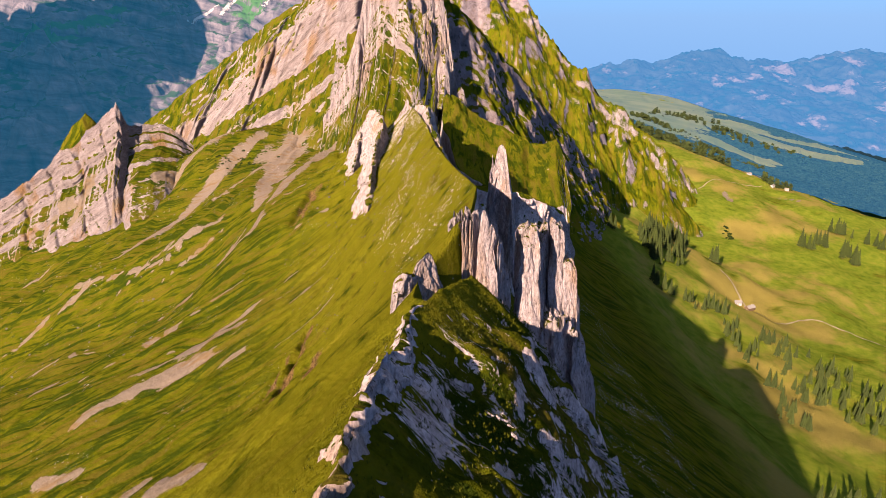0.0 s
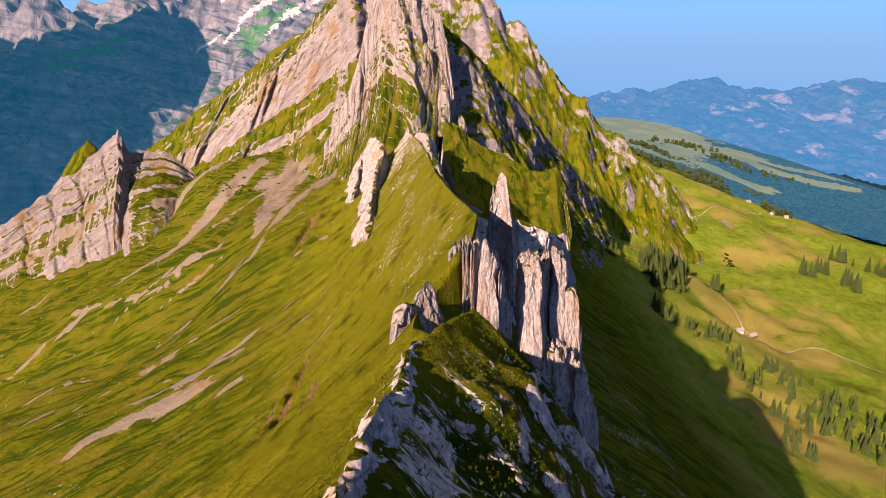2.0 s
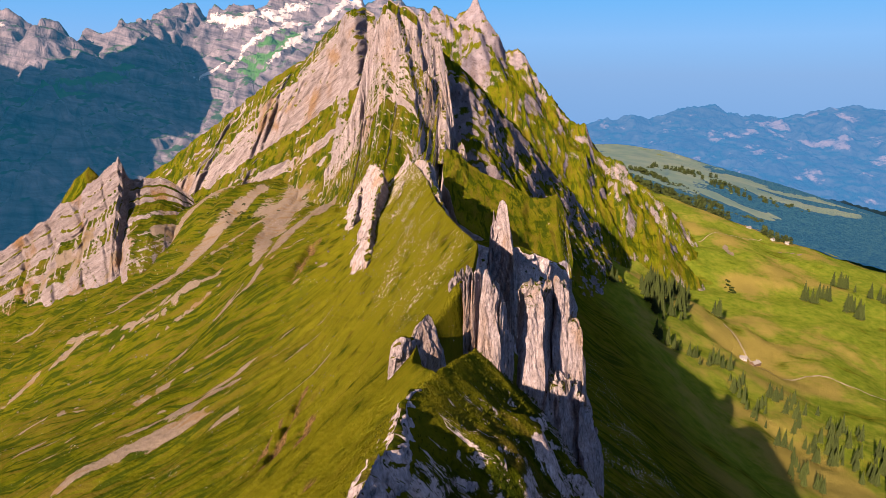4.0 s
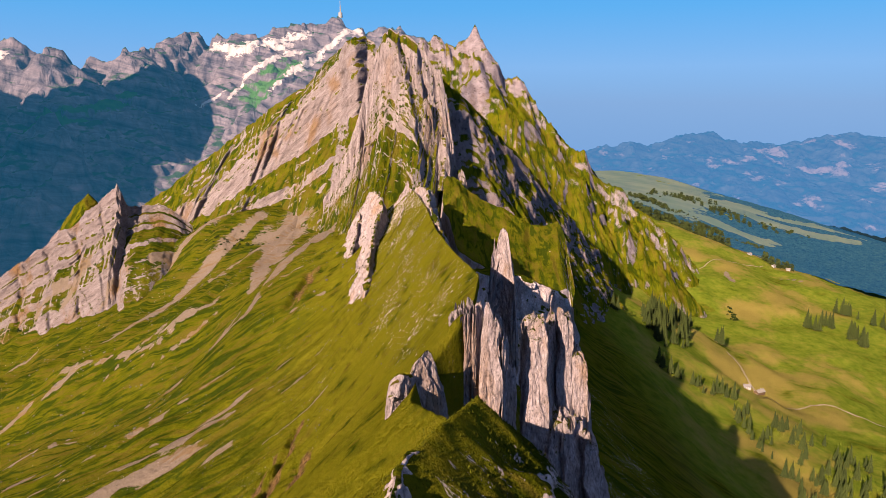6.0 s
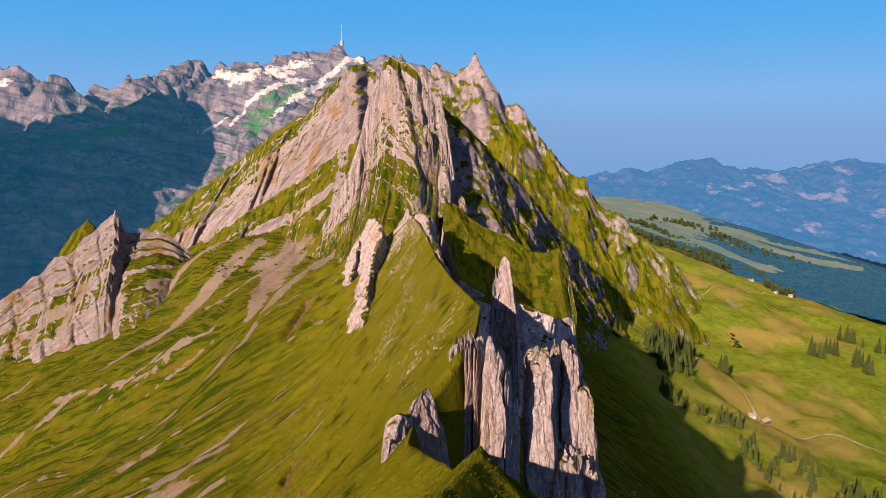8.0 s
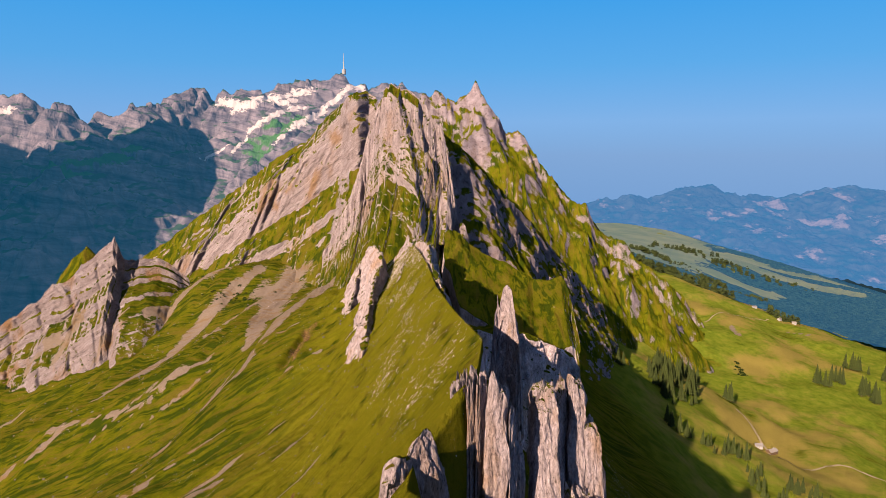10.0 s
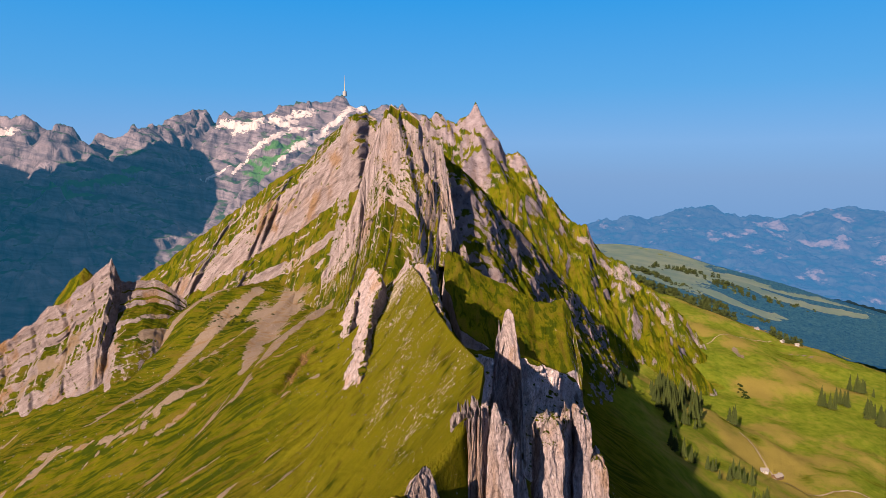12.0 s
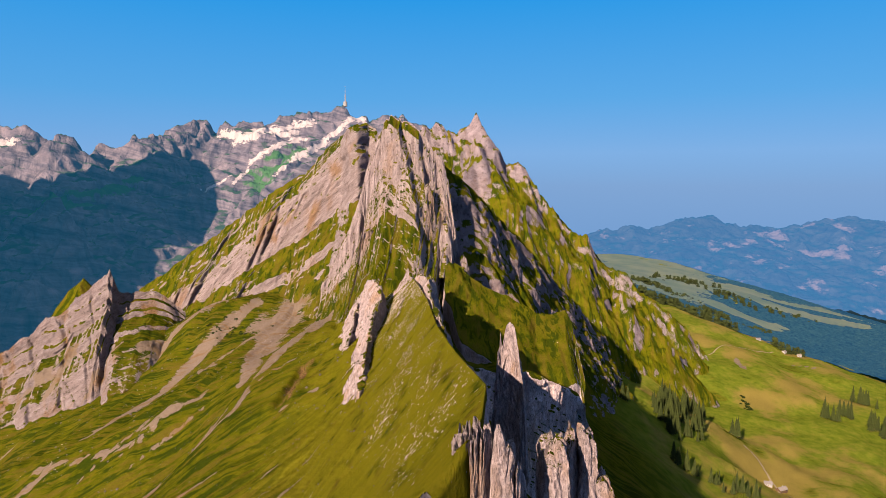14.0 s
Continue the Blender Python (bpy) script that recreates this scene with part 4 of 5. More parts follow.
tagged(massif("rock_needle", NEEDLE, (-0.5, -0.87), [(2, 10), (5, 30), (9, 70)], [(2, 10), (5, 60)], 150, 110, 40, M_ROCK, jag=0.8, flute=1.2, flute_size=3.0, rough=1.3, rough_size=5, seed=115, rock=0.06, lean=0.08, plates=(2.6, 1.0)),
       "thin pale limestone needle in front of a green spur", "rock")
RIB_A = [(-62, 560, -92, 0.6), (-57.5, 541, -69, 1.0), (-49.7, 520, -69.5, 1.0), (-44.5, 500, -77, 0.9), (-46.5, 460, -83, 0.9), (-44.6, 410, -92, 0.8), (-41, 350, -97, 0.7), (-44, 325, -125, 0.5)]
RIB_B = [(-32, 565, -85, 0.6), (-28, 540, -62, 1.0), (-21.5, 500, -66, 0.9), (-26.8, 450, -73, 0.8), (-27.5, 400, -83, 0.6), (-30, 370, -96, 0.4)]
RIB_C = [(-22, 520, -76, 0.5), (-17, 500, -60, 0.8), (-11, 460, -57, 0.8), (-8.5, 420, -56, 0.7), (-7.2, 380, -56.6, 0.6), (-2, 330, -57.6, 0.5), (1, 300, -62, 0.3)]
RIB_D = [(-72, 590, -100, 0.5), (-66, 570, -84, 0.9), (-66, 540, -86, 0.9), (-66, 510, -96, 0.7), (-68, 480, -112, 0.4)]
RIB_E = [(-12, 590, -92, 0.5), (-12, 570, -72, 1.0), (-10, 545, -70, 1.0), (-12, 520, -78, 0.6)]
for crest, seed in ((RIB_A, 125), (RIB_B, 135), (RIB_C, 136), (RIB_D, 137), (RIB_E, 138)):
    tagged(massif("rock_rib", crest, (-0.93, -0.36), [(6, 10), (15, 28), (25, 46)], [(3, 8), (7, 26)], 260, 110, 40, M_ROCK, jag=2.2, flute=1.6, flute_size=7, rough=1.2, rough_size=9, seed=seed, rock=0.05, lean=0.3, plates=(6, 1.6)),
           "pale limestone rib standing out of the grass", "rock", "ribs below the peak")
SPINE = [(-8.0, 26, -30, 0.5), (-7.4, 31, -27.4, 0.8), (-6.9, 36, -26.2, 1.0), (-6.4, 41, -25.6, 1.2), (-5.7, 45.7, -25.4, 1.1), (-4.9, 49.8, -26.0, 1.0), (-4.4, 53, -27.2, 0.8), (-4.0, 56, -27.2, 0.9), (-3.6, 61, -27.8, 0.8), (-3.0, 65, -27.6, 0.6), (-2.0, 69, -29.6, 0.3)]
tagged(massif("rock_spine", SPINE, (-0.95, -0.3), [(0.9, 2.2), (2.6, 4.5), (4.5, 8)], [(0.6, 1.0), (1.5, 3.0), (2.2, 6)], 300, 50, 30, M_CREST, jag=0.5, flute=0.6, flute_size=3.0, rough=0.75, rough_size=3.6, seed=145, rock=0.05, lean=0.2, plates=(2.4, 0.5), split=True),
       "broken pale limestone along the ridge's edge", "rock")
OUTCROP = [(-12, 146, -73.6, 0.2), (-11, 148, -64.6, 0.4), (-10.2, 150, -60.1, 0.7), (-9.5, 151, -58.6, 0.8), (-7.6, 154, -60.6, 0.8), (-5.2, 157, -57.0, 1.0), (-3.7, 158, -55.6, 1.0), (-1.8, 160, -59.1, 0.9), (-0.2, 163, -67.6, 0.6), (0.6, 166, -81.6, 0.3)]
tagged(massif("rock_outcrop", OUTCROP, (0.99, 0.12), [(1, 6), (2.5, 16), (4, 30)], [(1.5, 2), (3, 12), (5, 30)], 150, 60, 30, M_ROCK, jag=0.8, flute=0.7, flute_size=2.5, rough=0.6, rough_size=4, seed=155, rock=-0.14, lean=0.1, plates=(2.0, 0.8)),
       "jagged limestone outcrop over a shaded gully", "rock")

# ---------------------------------------------------------------- far range, hills
RANGE = [([(-3600, 3300, 520), (-2600, 3300, 470), (-2300, 3300, 350), (-2128, 3300, 316), (-2048, 3300, 300), (-1974, 3300, 249), (-1915, 3300, 283), (-1873, 3300, 292), (-1785, 3300, 230), (-1762, 3310, 192), (-1865, 3600, 200)], 0.95, 0.55, 260),
         ([(-1865, 3600, 228), (-1760, 3600, 234), (-1620, 3600, 286), (-1582, 3800, 322), (-1555, 3900, 382), (-1444, 4000, 416), (-1364, 4000, 391), (-1197, 4000, 410), (-1032, 4000, 416), (-888, 4100, 452), (-770, 4200, 483), (-683, 4200, 500), (-648, 4200, 540),
           (-618, 4200, 540), (-564, 4200, 466), (-496, 4200, 430), (-322, 4200, 475), (-270, 4200, 465), (-150, 4200, 410), (150, 4200, 300), (500, 4200, 120)], 0.9, 0.6, 330),
         ([(-1873, 3300, 285), (-1840, 3060, 60), (-1790, 2850, -130), (-1700, 2600, -330)], 0.9, 0.6, 150),
         ([(-2048, 3300, 290), (-2010, 3050, 90), (-1980, 2850, -60), (-1960, 2600, -300)], 0.9, 0.6, 150),
         ([(-1620, 3600, 250), (-1560, 3360, 60), (-1500, 3150, -90), (-1400, 2800, -330)], 1.0, 0.6, 150),
         ([(-1500, 3950, 360), (-1440, 3640, 150), (-1330, 3420, 60), (-1240, 3200, -120), (-1180, 2900, -330)], 1.0, 0.6, 150),
         ([(-1100, 4000, 380), (-1080, 3700, 130), (-1060, 3500, 10)], 0.9, 0.6, 120),
         ([(-683, 4200, 490), (-760, 3900, 270), (-880, 3600, 110), (-960, 3300, -50), (-1010, 3000, -260)], 0.7, 0.5, 200),
         ([(-322, 4200, 460), (-360, 3800, 260), (-420, 3400, 60)], 0.7, 0.5, 200),
         ([(-1800, 2580, -190), (-1730, 2600, -126), (-1652, 2600, -50), (-1567, 2600, 14), (-1536, 2600, 0), (-1500, 2600, -120), (-1470, 2600, -230)], 1.5, 0.7, 130)]
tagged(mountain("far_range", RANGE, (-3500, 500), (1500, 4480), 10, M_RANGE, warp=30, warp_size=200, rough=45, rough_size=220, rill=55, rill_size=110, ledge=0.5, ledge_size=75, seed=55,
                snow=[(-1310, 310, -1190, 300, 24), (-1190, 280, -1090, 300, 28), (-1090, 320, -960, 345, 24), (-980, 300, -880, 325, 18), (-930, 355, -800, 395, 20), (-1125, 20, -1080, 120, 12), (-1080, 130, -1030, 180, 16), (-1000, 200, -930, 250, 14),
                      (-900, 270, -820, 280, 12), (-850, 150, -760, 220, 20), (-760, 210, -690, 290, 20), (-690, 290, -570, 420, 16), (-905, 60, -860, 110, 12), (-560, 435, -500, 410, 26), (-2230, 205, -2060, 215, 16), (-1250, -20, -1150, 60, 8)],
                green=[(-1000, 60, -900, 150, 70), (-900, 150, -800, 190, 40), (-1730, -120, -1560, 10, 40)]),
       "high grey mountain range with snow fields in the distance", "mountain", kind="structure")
HILLS = [([(850, 4640, -480), (960, 4640, -440), (1040, 4640, -420), (1150, 4640, -290), (1308, 4640, -252), (1440, 4640, -285), (1500, 4640, -266), (1667, 4640, -212), (1784, 4640, -184), (1909, 4640, -230), (2073, 4640, -268)], 0.42, 0.3, 300),
         ([(2073, 4640, -268), (2475, 4640, -276), (2670, 4640, -230), (2867, 4640, -210), (3113, 4600, -245), (3500, 4500, -220), (4000, 4300, -240)], 0.42, 0.3, 300),
         ([(1667, 4600, -225), (1560, 4350, -330), (1400, 4150, -420)], 0.55, 0.35, 150), ([(1784, 4600, -195), (1840, 4350, -300), (1780, 4100, -400)], 0.55, 0.35, 150), ([(1909, 4600, -235), (2060, 4380, -290), (2100, 4150, -380)], 0.55, 0.35, 150),
         ([(2475, 4600, -285), (2350, 4350, -350), (2250, 4100, -420)], 0.55, 0.35, 150), ([(2670, 4600, -240), (2600, 4300, -300), (2480, 4050, -400)], 0.55, 0.35, 150), ([(2867, 4600, -215), (2900, 4250, -290), (2850, 4000, -390)], 0.55, 0.35, 150),
         ([(1308, 4600, -240), (1280, 4400, -330), (1180, 4200, -430)], 0.5, 0.35, 150)]
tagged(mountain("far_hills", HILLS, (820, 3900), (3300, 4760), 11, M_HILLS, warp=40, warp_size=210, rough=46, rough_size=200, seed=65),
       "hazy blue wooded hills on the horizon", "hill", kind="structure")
# chain added out of view, its crest laid out to cast shadow on far_range
SHADE = [(-2300, 300, 380, 1.0), (-2050, 700, 350, 1.0), (-1930, 1050, 340, 1.0), (-1880, 1300, 335, 1.0), (-1837, 1533, 318, 1.0), (-1837, 1787, 392, 1.0), (-1823, 2061, 491, 1.0), (-1852, 2252, 596, 1.0), (-1852, 2404, 681, 1.0), (-1918, 2482, 742, 1.0), (-2058, 2638, 837, 1.0), (-2167, 2472, 784, 1.0), (-2279, 2309, 705, 1.0), (-2313, 2126, 612, 1.0), (-2356, 1938, 572, 1.0), (-2400, 1784, 557, 1.0), (-2595, 1969, 694, 1.0), (-2902, 1983, 688, 1.0)]
tagged(massif("shade_range", SHADE, (0.52, 0.85), [(50, 300), (90, 700), (140, 1500)], [(300, 300), (1200, 1500)], 100, 40, 30, M_RANGE, jag=12, flute=20, flute_size=120, rough=20, rough_size=150, seed=75),
       "unseen mountain chain added to shade the far range", "mountain", kind="structure")

# ---------------------------------------------------------------- far woods and meadows beyond the valley's brow
BROW = [(250, 2800), (504, 2300), (700, 2060), (880, 1870), (1150, 1680), (2600, 1750), (4200, 2100)]
MEADOWS = [(850, 2700, 1000, 3300, 200, 330), (1000, 3000, 1450, 3150, 220, 120), (1450, 3150, 1850, 2850, 60, 50), (1050, 2560, 1270, 2480, 40, 30), (1159, 4700, 1122, 3577, 330, 300), (1122, 3577, 1030, 2900, 290, 130), (1140, 3150, 1300, 3000, 160, 130), (1300, 3030, 1480, 2800, 120, 85), (1480, 2800, 1740, 2720, 80, 40), (1080, 2600, 1230, 2440, 45, 30), (2300, 4150, 3400, 3800, 120, 150), (1700, 4250, 2500, 4200, 60, 80)]


def build_plain():
    b, _ = along([(x, y, 0, 0) for x, y in BROW], 260)
    k = np.concatenate([np.linspace(0, 1, 220)]) ** 1.25
    far = 4880 / np.maximum(b[:, 1], 1)
    r = 1.0 + (far[:, None] - 1.0) * k[None]
    P = np.zeros((len(b), len(k), 3))
    P[:, :, 0], P[:, :, 1] = b[:, 0][:, None] * r, b[:, 1][:, None] * r
    P[:, :, 2] = land(P[:, :, 0], P[:, :, 1])
    x, y = P[:, :, 0], P[:, :, 1]
    P[:, :, 2] += 14 * smooth(r, 1.0, 1.05) - 1.0 + fbm(x / 260, y / 260, octaves=4, seed=71) * 6 * smooth(r, 1.02, 1.3) * (1 - smooth(y, 4300, 4800))
    meadow = np.zeros(x.shape)
    for x0, y0, x1, y1, w0, w1 in MEADOWS:
        t = np.clip(((x - x0) * (x1 - x0) + (y - y0) * (y1 - y0)) / ((x1 - x0) ** 2 + (y1 - y0) ** 2), 0, 1)
        meadow = np.maximum(meadow, 1.1 - 0.55 * to_line(x, y, x0, y0, x1, y1) / (w0 + (w1 - w0) * t))
    tree = np.clip(0.6 - meadow, 0, 0.5) * 2
    P[:, :, 2] += tree * (3 + 6 * vnoise(x / 14, y / 14, seed=77))
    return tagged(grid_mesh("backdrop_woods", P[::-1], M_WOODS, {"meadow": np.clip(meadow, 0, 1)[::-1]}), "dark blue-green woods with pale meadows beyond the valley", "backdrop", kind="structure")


build_plain()


# ---------------------------------------------------------------- small things
def plain_material_of(name, colour, vary=0.25, rough=0.9, scale=3.0):
    m, n, l, bsdf = material(name)
    g = Graph(n, l)
    info = n.new("ShaderNodeObjectInfo")
    base = g.ramp(g.noise(scale, 5, 0.65), [(0.3, tuple(c * (1 - vary) for c in colour)), (0.7, tuple(min(c * (1 + vary), 0.9) for c in colour))])
    tint = g.ramp(info.outputs["Random"], [(0.0, (0.55, 0.57, 0.59)), (1.0, (0.74, 0.74, 0.67))])
    l.new(g.mix(1.0, base, tint, "MULTIPLY"), bsdf.inputs["Base Color"])
    bsdf.inputs["Roughness"].default_value = rough
    bsdf.inputs["Specular IOR Level"].default_value = 0.03
    return m


M_NEEDLES = plain_material_of("spruce_needles", (0.030, 0.040, 0.014), 0.5, 1.0, 0.6)
M_BARK = plain_material_of("bark", (0.10, 0.07, 0.05))
M_STONE = plain_material_of("weathered_stone", (0.108, 0.095, 0.099), 0.4, 0.95, 1.2)
M_TUFT = plain_material_of("grass_tuft", (0.054, 0.059, 0.005), 0.45, 0.95, 0.5)
M_SHRUB = plain_material_of("dwarf_pine", (0.016, 0.026, 0.006), 0.5, 0.95, 0.8)
M_TRACK = plain_material_of("gravel_track", (0.240, 0.196, 0.150), 0.2, 0.95, 0.8)
M_TIMBER = plain_material_of("weathered_timber", (0.10, 0.065, 0.045), 0.3, 0.85, 2.0)
M_ROOF = plain_material_of("pale_roof", (0.167, 0.152, 0.176), 0.2, 0.8, 2.0)
M_PLASTER = plain_material_of("white_plaster", (0.265, 0.262, 0.306), 0.06, 0.9, 1.0)
M_STEEL = plain_material_of("painted_steel", (0.32, 0.26, 0.25), 0.1, 0.6, 1.0)
M_PANE = plain_material_of("dark_pane", (0.03, 0.04, 0.05), 0.1, 0.2, 1.0)


def crown_shape(rng, height, radius, tiers, spokes):
    """Drooping tiers of boughs with ragged ends, round a spruce's stem."""
    verts, faces = [], []
    for k in range(tiers):
        f = k / (tiers - 1)
        z = height * (0.10 + 0.78 * f)
        r = radius * (1 - f) ** 0.85 + 0.35
        top = len(verts)
        verts.append((rng.uniform(-0.1, 0.1), rng.uniform(-0.1, 0.1), z + height * 0.17 * (1.1 - 0.4 * f)))
        turn = rng.uniform(0, 6.28)
        for i in range(spokes * 2):
            a = turn + math.pi * i / spokes
            rr = r * (rng.uniform(0.8, 1.15) if i % 2 == 0 else rng.uniform(0.4, 0.62))
            verts.append((rr * math.cos(a), rr * math.sin(a), z - (0.10 * r if i % 2 == 0 else -0.16 * r) + rng.uniform(-0.2, 0.2)))
        n = spokes * 2
        faces += [(top, top + 1 + i, top + 1 + (i + 1) % n) for i in range(n)]
        low = len(verts)
        verts.append((0, 0, z + 0.12 * r))
        faces += [(low, top + 1 + (i + 1) % n, top + 1 + i) for i in range(n)]
    return verts, faces


def stem_shape(height, radius, sides=7):
    verts, faces = [], []
    for k, (z, f) in enumerate(((-1.5, 1.25), (0.4, 1.0), (height * 0.5, 0.6), (height * 0.97, 0.08))):
        verts += [(radius * f * math.cos(6.283 * i / sides), radius * f * math.sin(6.283 * i / sides), z) for i in range(sides)]
        if k:
            b = (k - 1) * sides
            faces += [(b + i, b + (i + 1) % sides, b + sides + (i + 1) % sides, b + sides + i) for i in range(sides)]
    return verts, faces


def build_spruce(rng, height):
    tree = new("spruce_tree")
    link_mesh("trunk", *stem_shape(height, 0.022 * height * 0.6), M_BARK, tree)
    link_mesh("crown", *crown_shape(rng, height, height * rng.uniform(0.15, 0.19), 9, 8), M_NEEDLES, tree)
    return tagged(tree, "dark green spruce tree on an alpine pasture", "tree", "spruces of the valley")


def inside(poly, rng):
    xs, ys = [a for a, _ in poly], [b for _, b in poly]
    while True:
        x, y = rng.uniform(min(xs), max(xs)), rng.uniform(min(ys), max(ys))
        hit = False
        for (x0, y0), (x1, y1) in zip(poly, poly[1:] + poly[:1]):
            if (y0 > y) != (y1 > y) and x < (x1 - x0) * (y - y0) / (y1 - y0) + x0:
                hit = not hit
        if hit:
            return x, y


def beside(line, rng, spread):
    p, _ = along([(a, b, 0, 0) for a, b in line], 60)
    q = p[rng.randrange(60)]
    return q[0] + rng.gauss(0, spread), q[1] + rng.gauss(0, spread)


rng = random.Random(7)
spots = []
spots += [inside([(391, 1185), (470, 1190), (400, 1010), (359, 937), (313, 932), (330, 1060)], rng) + (1.3,) for _ in range(96)]
spots += [beside([(294, 847), (343, 822), (387, 809)], rng, 7) for _ in range(22)]
spots += [(*beside([(378, 780), (362, 714), (372, 640), (365, 598), (352, 535)], rng, 8), 0.85) for _ in range(32)]
spots += [(*inside([(385, 765), (460, 775), (542, 697), (490, 600), (440, 590), (397, 640)], rng), 0.92) for _ in range(80)]
for cx, cy, count in ((750, 1285, 7), (796, 1302, 5), (877, 1370, 9), (834, 1273, 7), (834, 1233, 6), (929, 1329, 5), (480, 1100, 4)):
    spots += [(cx + rng.gauss(0, 8), cy + rng.gauss(0, 8), 1.55) for _ in range(count)]
spots += [beside([(282, 404), (315, 415), (351, 430)], rng, 5) for _ in range(12)]
spots += [beside([(241, 1057), (263, 950)], rng, 6) for _ in range(12)]
kinds = [build_spruce(rng, h) for h in (14.0, 17.0, 20.0, 24.0)]
for n, (x, y, *tall) in enumerate(spots):
    size = (tall[0] if tall else 1.0) * rng.uniform(0.8, 1.15)
    m = pose(x, y, ground_z(x, y) - 0.3, 0, 0, rng.uniform(0, 360)) @ Matrix.Diagonal((size, size, size, 1))
    if n < len(kinds):
        kinds[n].matrix_basis = m
    else:
        copy_thing(kinds[n % len(kinds)], m)


def scatter(name, shapes, places, mat, label, category, smooth_faces=False):
    """Countless small copies joined in one mesh. places: x, y, how far above the ground, size, turn, shape."""
    ground = ground_at([q[0][0] for q in places], [q[0][1] for q in places])
    verts, faces = [], []
    for ((x, y, lift, size, turn), pick), z in zip(places, ground + np.array([q[0][2] for q in places])):
        v, f = shapes[pick % len(shapes)]
        b, c, sn = len(verts), math.cos(turn), math.sin(turn)
        verts += [(x + size * (a * c - d * sn), y + size * (a * sn + d * c), z + size * e) for a, d, e in v]
        faces += [tuple(b + i for i in q) for q in f]
    ob = link_mesh(name, verts, faces, mat, None, smooth_faces)
    return tagged(ob, label, category, kind="stuff")


far_crowns = [crown_shape(rng, 1.0, 0.2, 5, 5) for _ in range(4)]
woods = []
for line, spread, count in (([(560, 2130), (700, 1980), (830, 1870)], 14, 60), ([(620, 2120), (760, 2010)], 22, 22), ([(900, 1790), (960, 1740)], 10, 10), ([(806, 2683), (901, 2588), (971, 2479)], 26, 90), ([(944, 2357), (1058, 2430)], 22, 40), ([(1061, 2322), (1160, 2378)], 16, 26),
                             ([(1000, 2950), (1250, 2900)], 60, 40), ([(1120, 2800), (1500, 2680)], 40, 60)):
    for _ in range(count):
        x, y = beside(line, rng, spread)
        woods.append(((x, y, -1, rng.uniform(18, 27), rng.uniform(0, 6)), rng.randrange(4)))
scatter("far_trees", far_crowns, woods, M_NEEDLES, "dark strip of spruce trees along the pasture's brow", "trees")


def stone_shape(rng, sub=1):
    bm = bmesh.new()
    bmesh.ops.create_icosphere(bm, subdivisions=sub, radius=0.5)
    s3 = (rng.uniform(0.8, 1.3), rng.uniform(0.7, 1.1), rng.uniform(0.5, 0.9))
    off = rng.uniform(0, 90)
    for v in bm.verts:
        k = 1 + 0.35 * noise.noise(v.co * 2.3 + Vector((off, 0, 0)))
        v.co = Vector((v.co.x * s3[0], v.co.y * s3[1], v.co.z * s3[2])) * k
    bm.verts.index_update()
    out = [tuple(v.co) for v in bm.verts], [tuple(v.index for v in f.verts) for f in bm.faces]
    bm.free()
    return out


stones = [stone_shape(rng) for _ in range(8)]
places = []
for _ in range(700):
    y = rng.uniform(230, 640)
    d = -abs(rng.gauss(0, 1)) * 80 - 22
    x = float(np.interp(y, CREST_Y, CREST_X)) + d
    places.append(((x, y, 0, rng.uniform(0.3, 1.0) ** 2 * 1.1 * (0.4 + y / 500), rng.uniform(0, 6)), rng.randrange(8)))
for _ in range(450):
    x, y = rng.uniform(-460, -180), rng.uniform(380, 760)
    places.append(((x, y, 0, rng.uniform(0.3, 1.0) ** 2 * 2.4, rng.uniform(0, 6)), rng.randrange(8)))
scatter("scattered_stones", stones, places, M_STONE, "pale stones strewn over the steep grass", "stones")

def slab_shape(rng):
    """A long angular slab that lies down the fall line of the ridge's shaded side."""
    bm = bmesh.new()
    bmesh.ops.create_icosphere(bm, subdivisions=2, radius=0.5)
    sx, sy, sz, off, dip = rng.uniform(1.5, 2.6), rng.uniform(0.4, 0.8), rng.uniform(0.35, 0.6), rng.uniform(0, 90), rng.uniform(0.55, 0.95)
    turn = Matrix.Rotation(dip, 3, "Y")
    for v in bm.verts:
        q = Vector((math.copysign(abs(v.co.x * 2) ** 0.6, v.co.x), math.copysign(abs(v.co.y * 2) ** 0.6, v.co.y), math.copysign(abs(v.co.z * 2) ** 0.6, v.co.z))) * 0.5
        v.co = turn @ (Vector((q.x * sx, q.y * sy, q.z * sz)) * (1 + 0.4 * noise.noise(v.co * 3.1 + Vector((off, 0, 0)))))
    bm.verts.index_update()
    out = [tuple(v.co) for v in bm.verts], [tuple(v.index for v in f.verts) for f in bm.faces]
    bm.free()
    return out


slabs = [slab_shape(rng) for _ in range(10)]
places = []
while len(places) < 1500:
    y, d = rng.uniform(32, 100), 26 * rng.random() ** 0.8
    patch = float(fbm(d / 7, y / 2.6, octaves=3, seed=33)) + (0.25 if d < 3 or d > 14 else -0.1)
    if patch > 0.28 and d > (2.0 if y < 62 else 9.0):
        places.append(((float(np.interp(y, CREST_Y, CREST_X)) + d, y, -0.12, rng.uniform(0.2, 0.6) * (1.7 if d > 14 else 1.0), rng.uniform(-0.35, 0.35)), rng.randrange(10)))
scatter("rock_slabs", slabs, places, M_CREST, "broken pale limestone slabs on the shaded side of the ridge", "rocks")

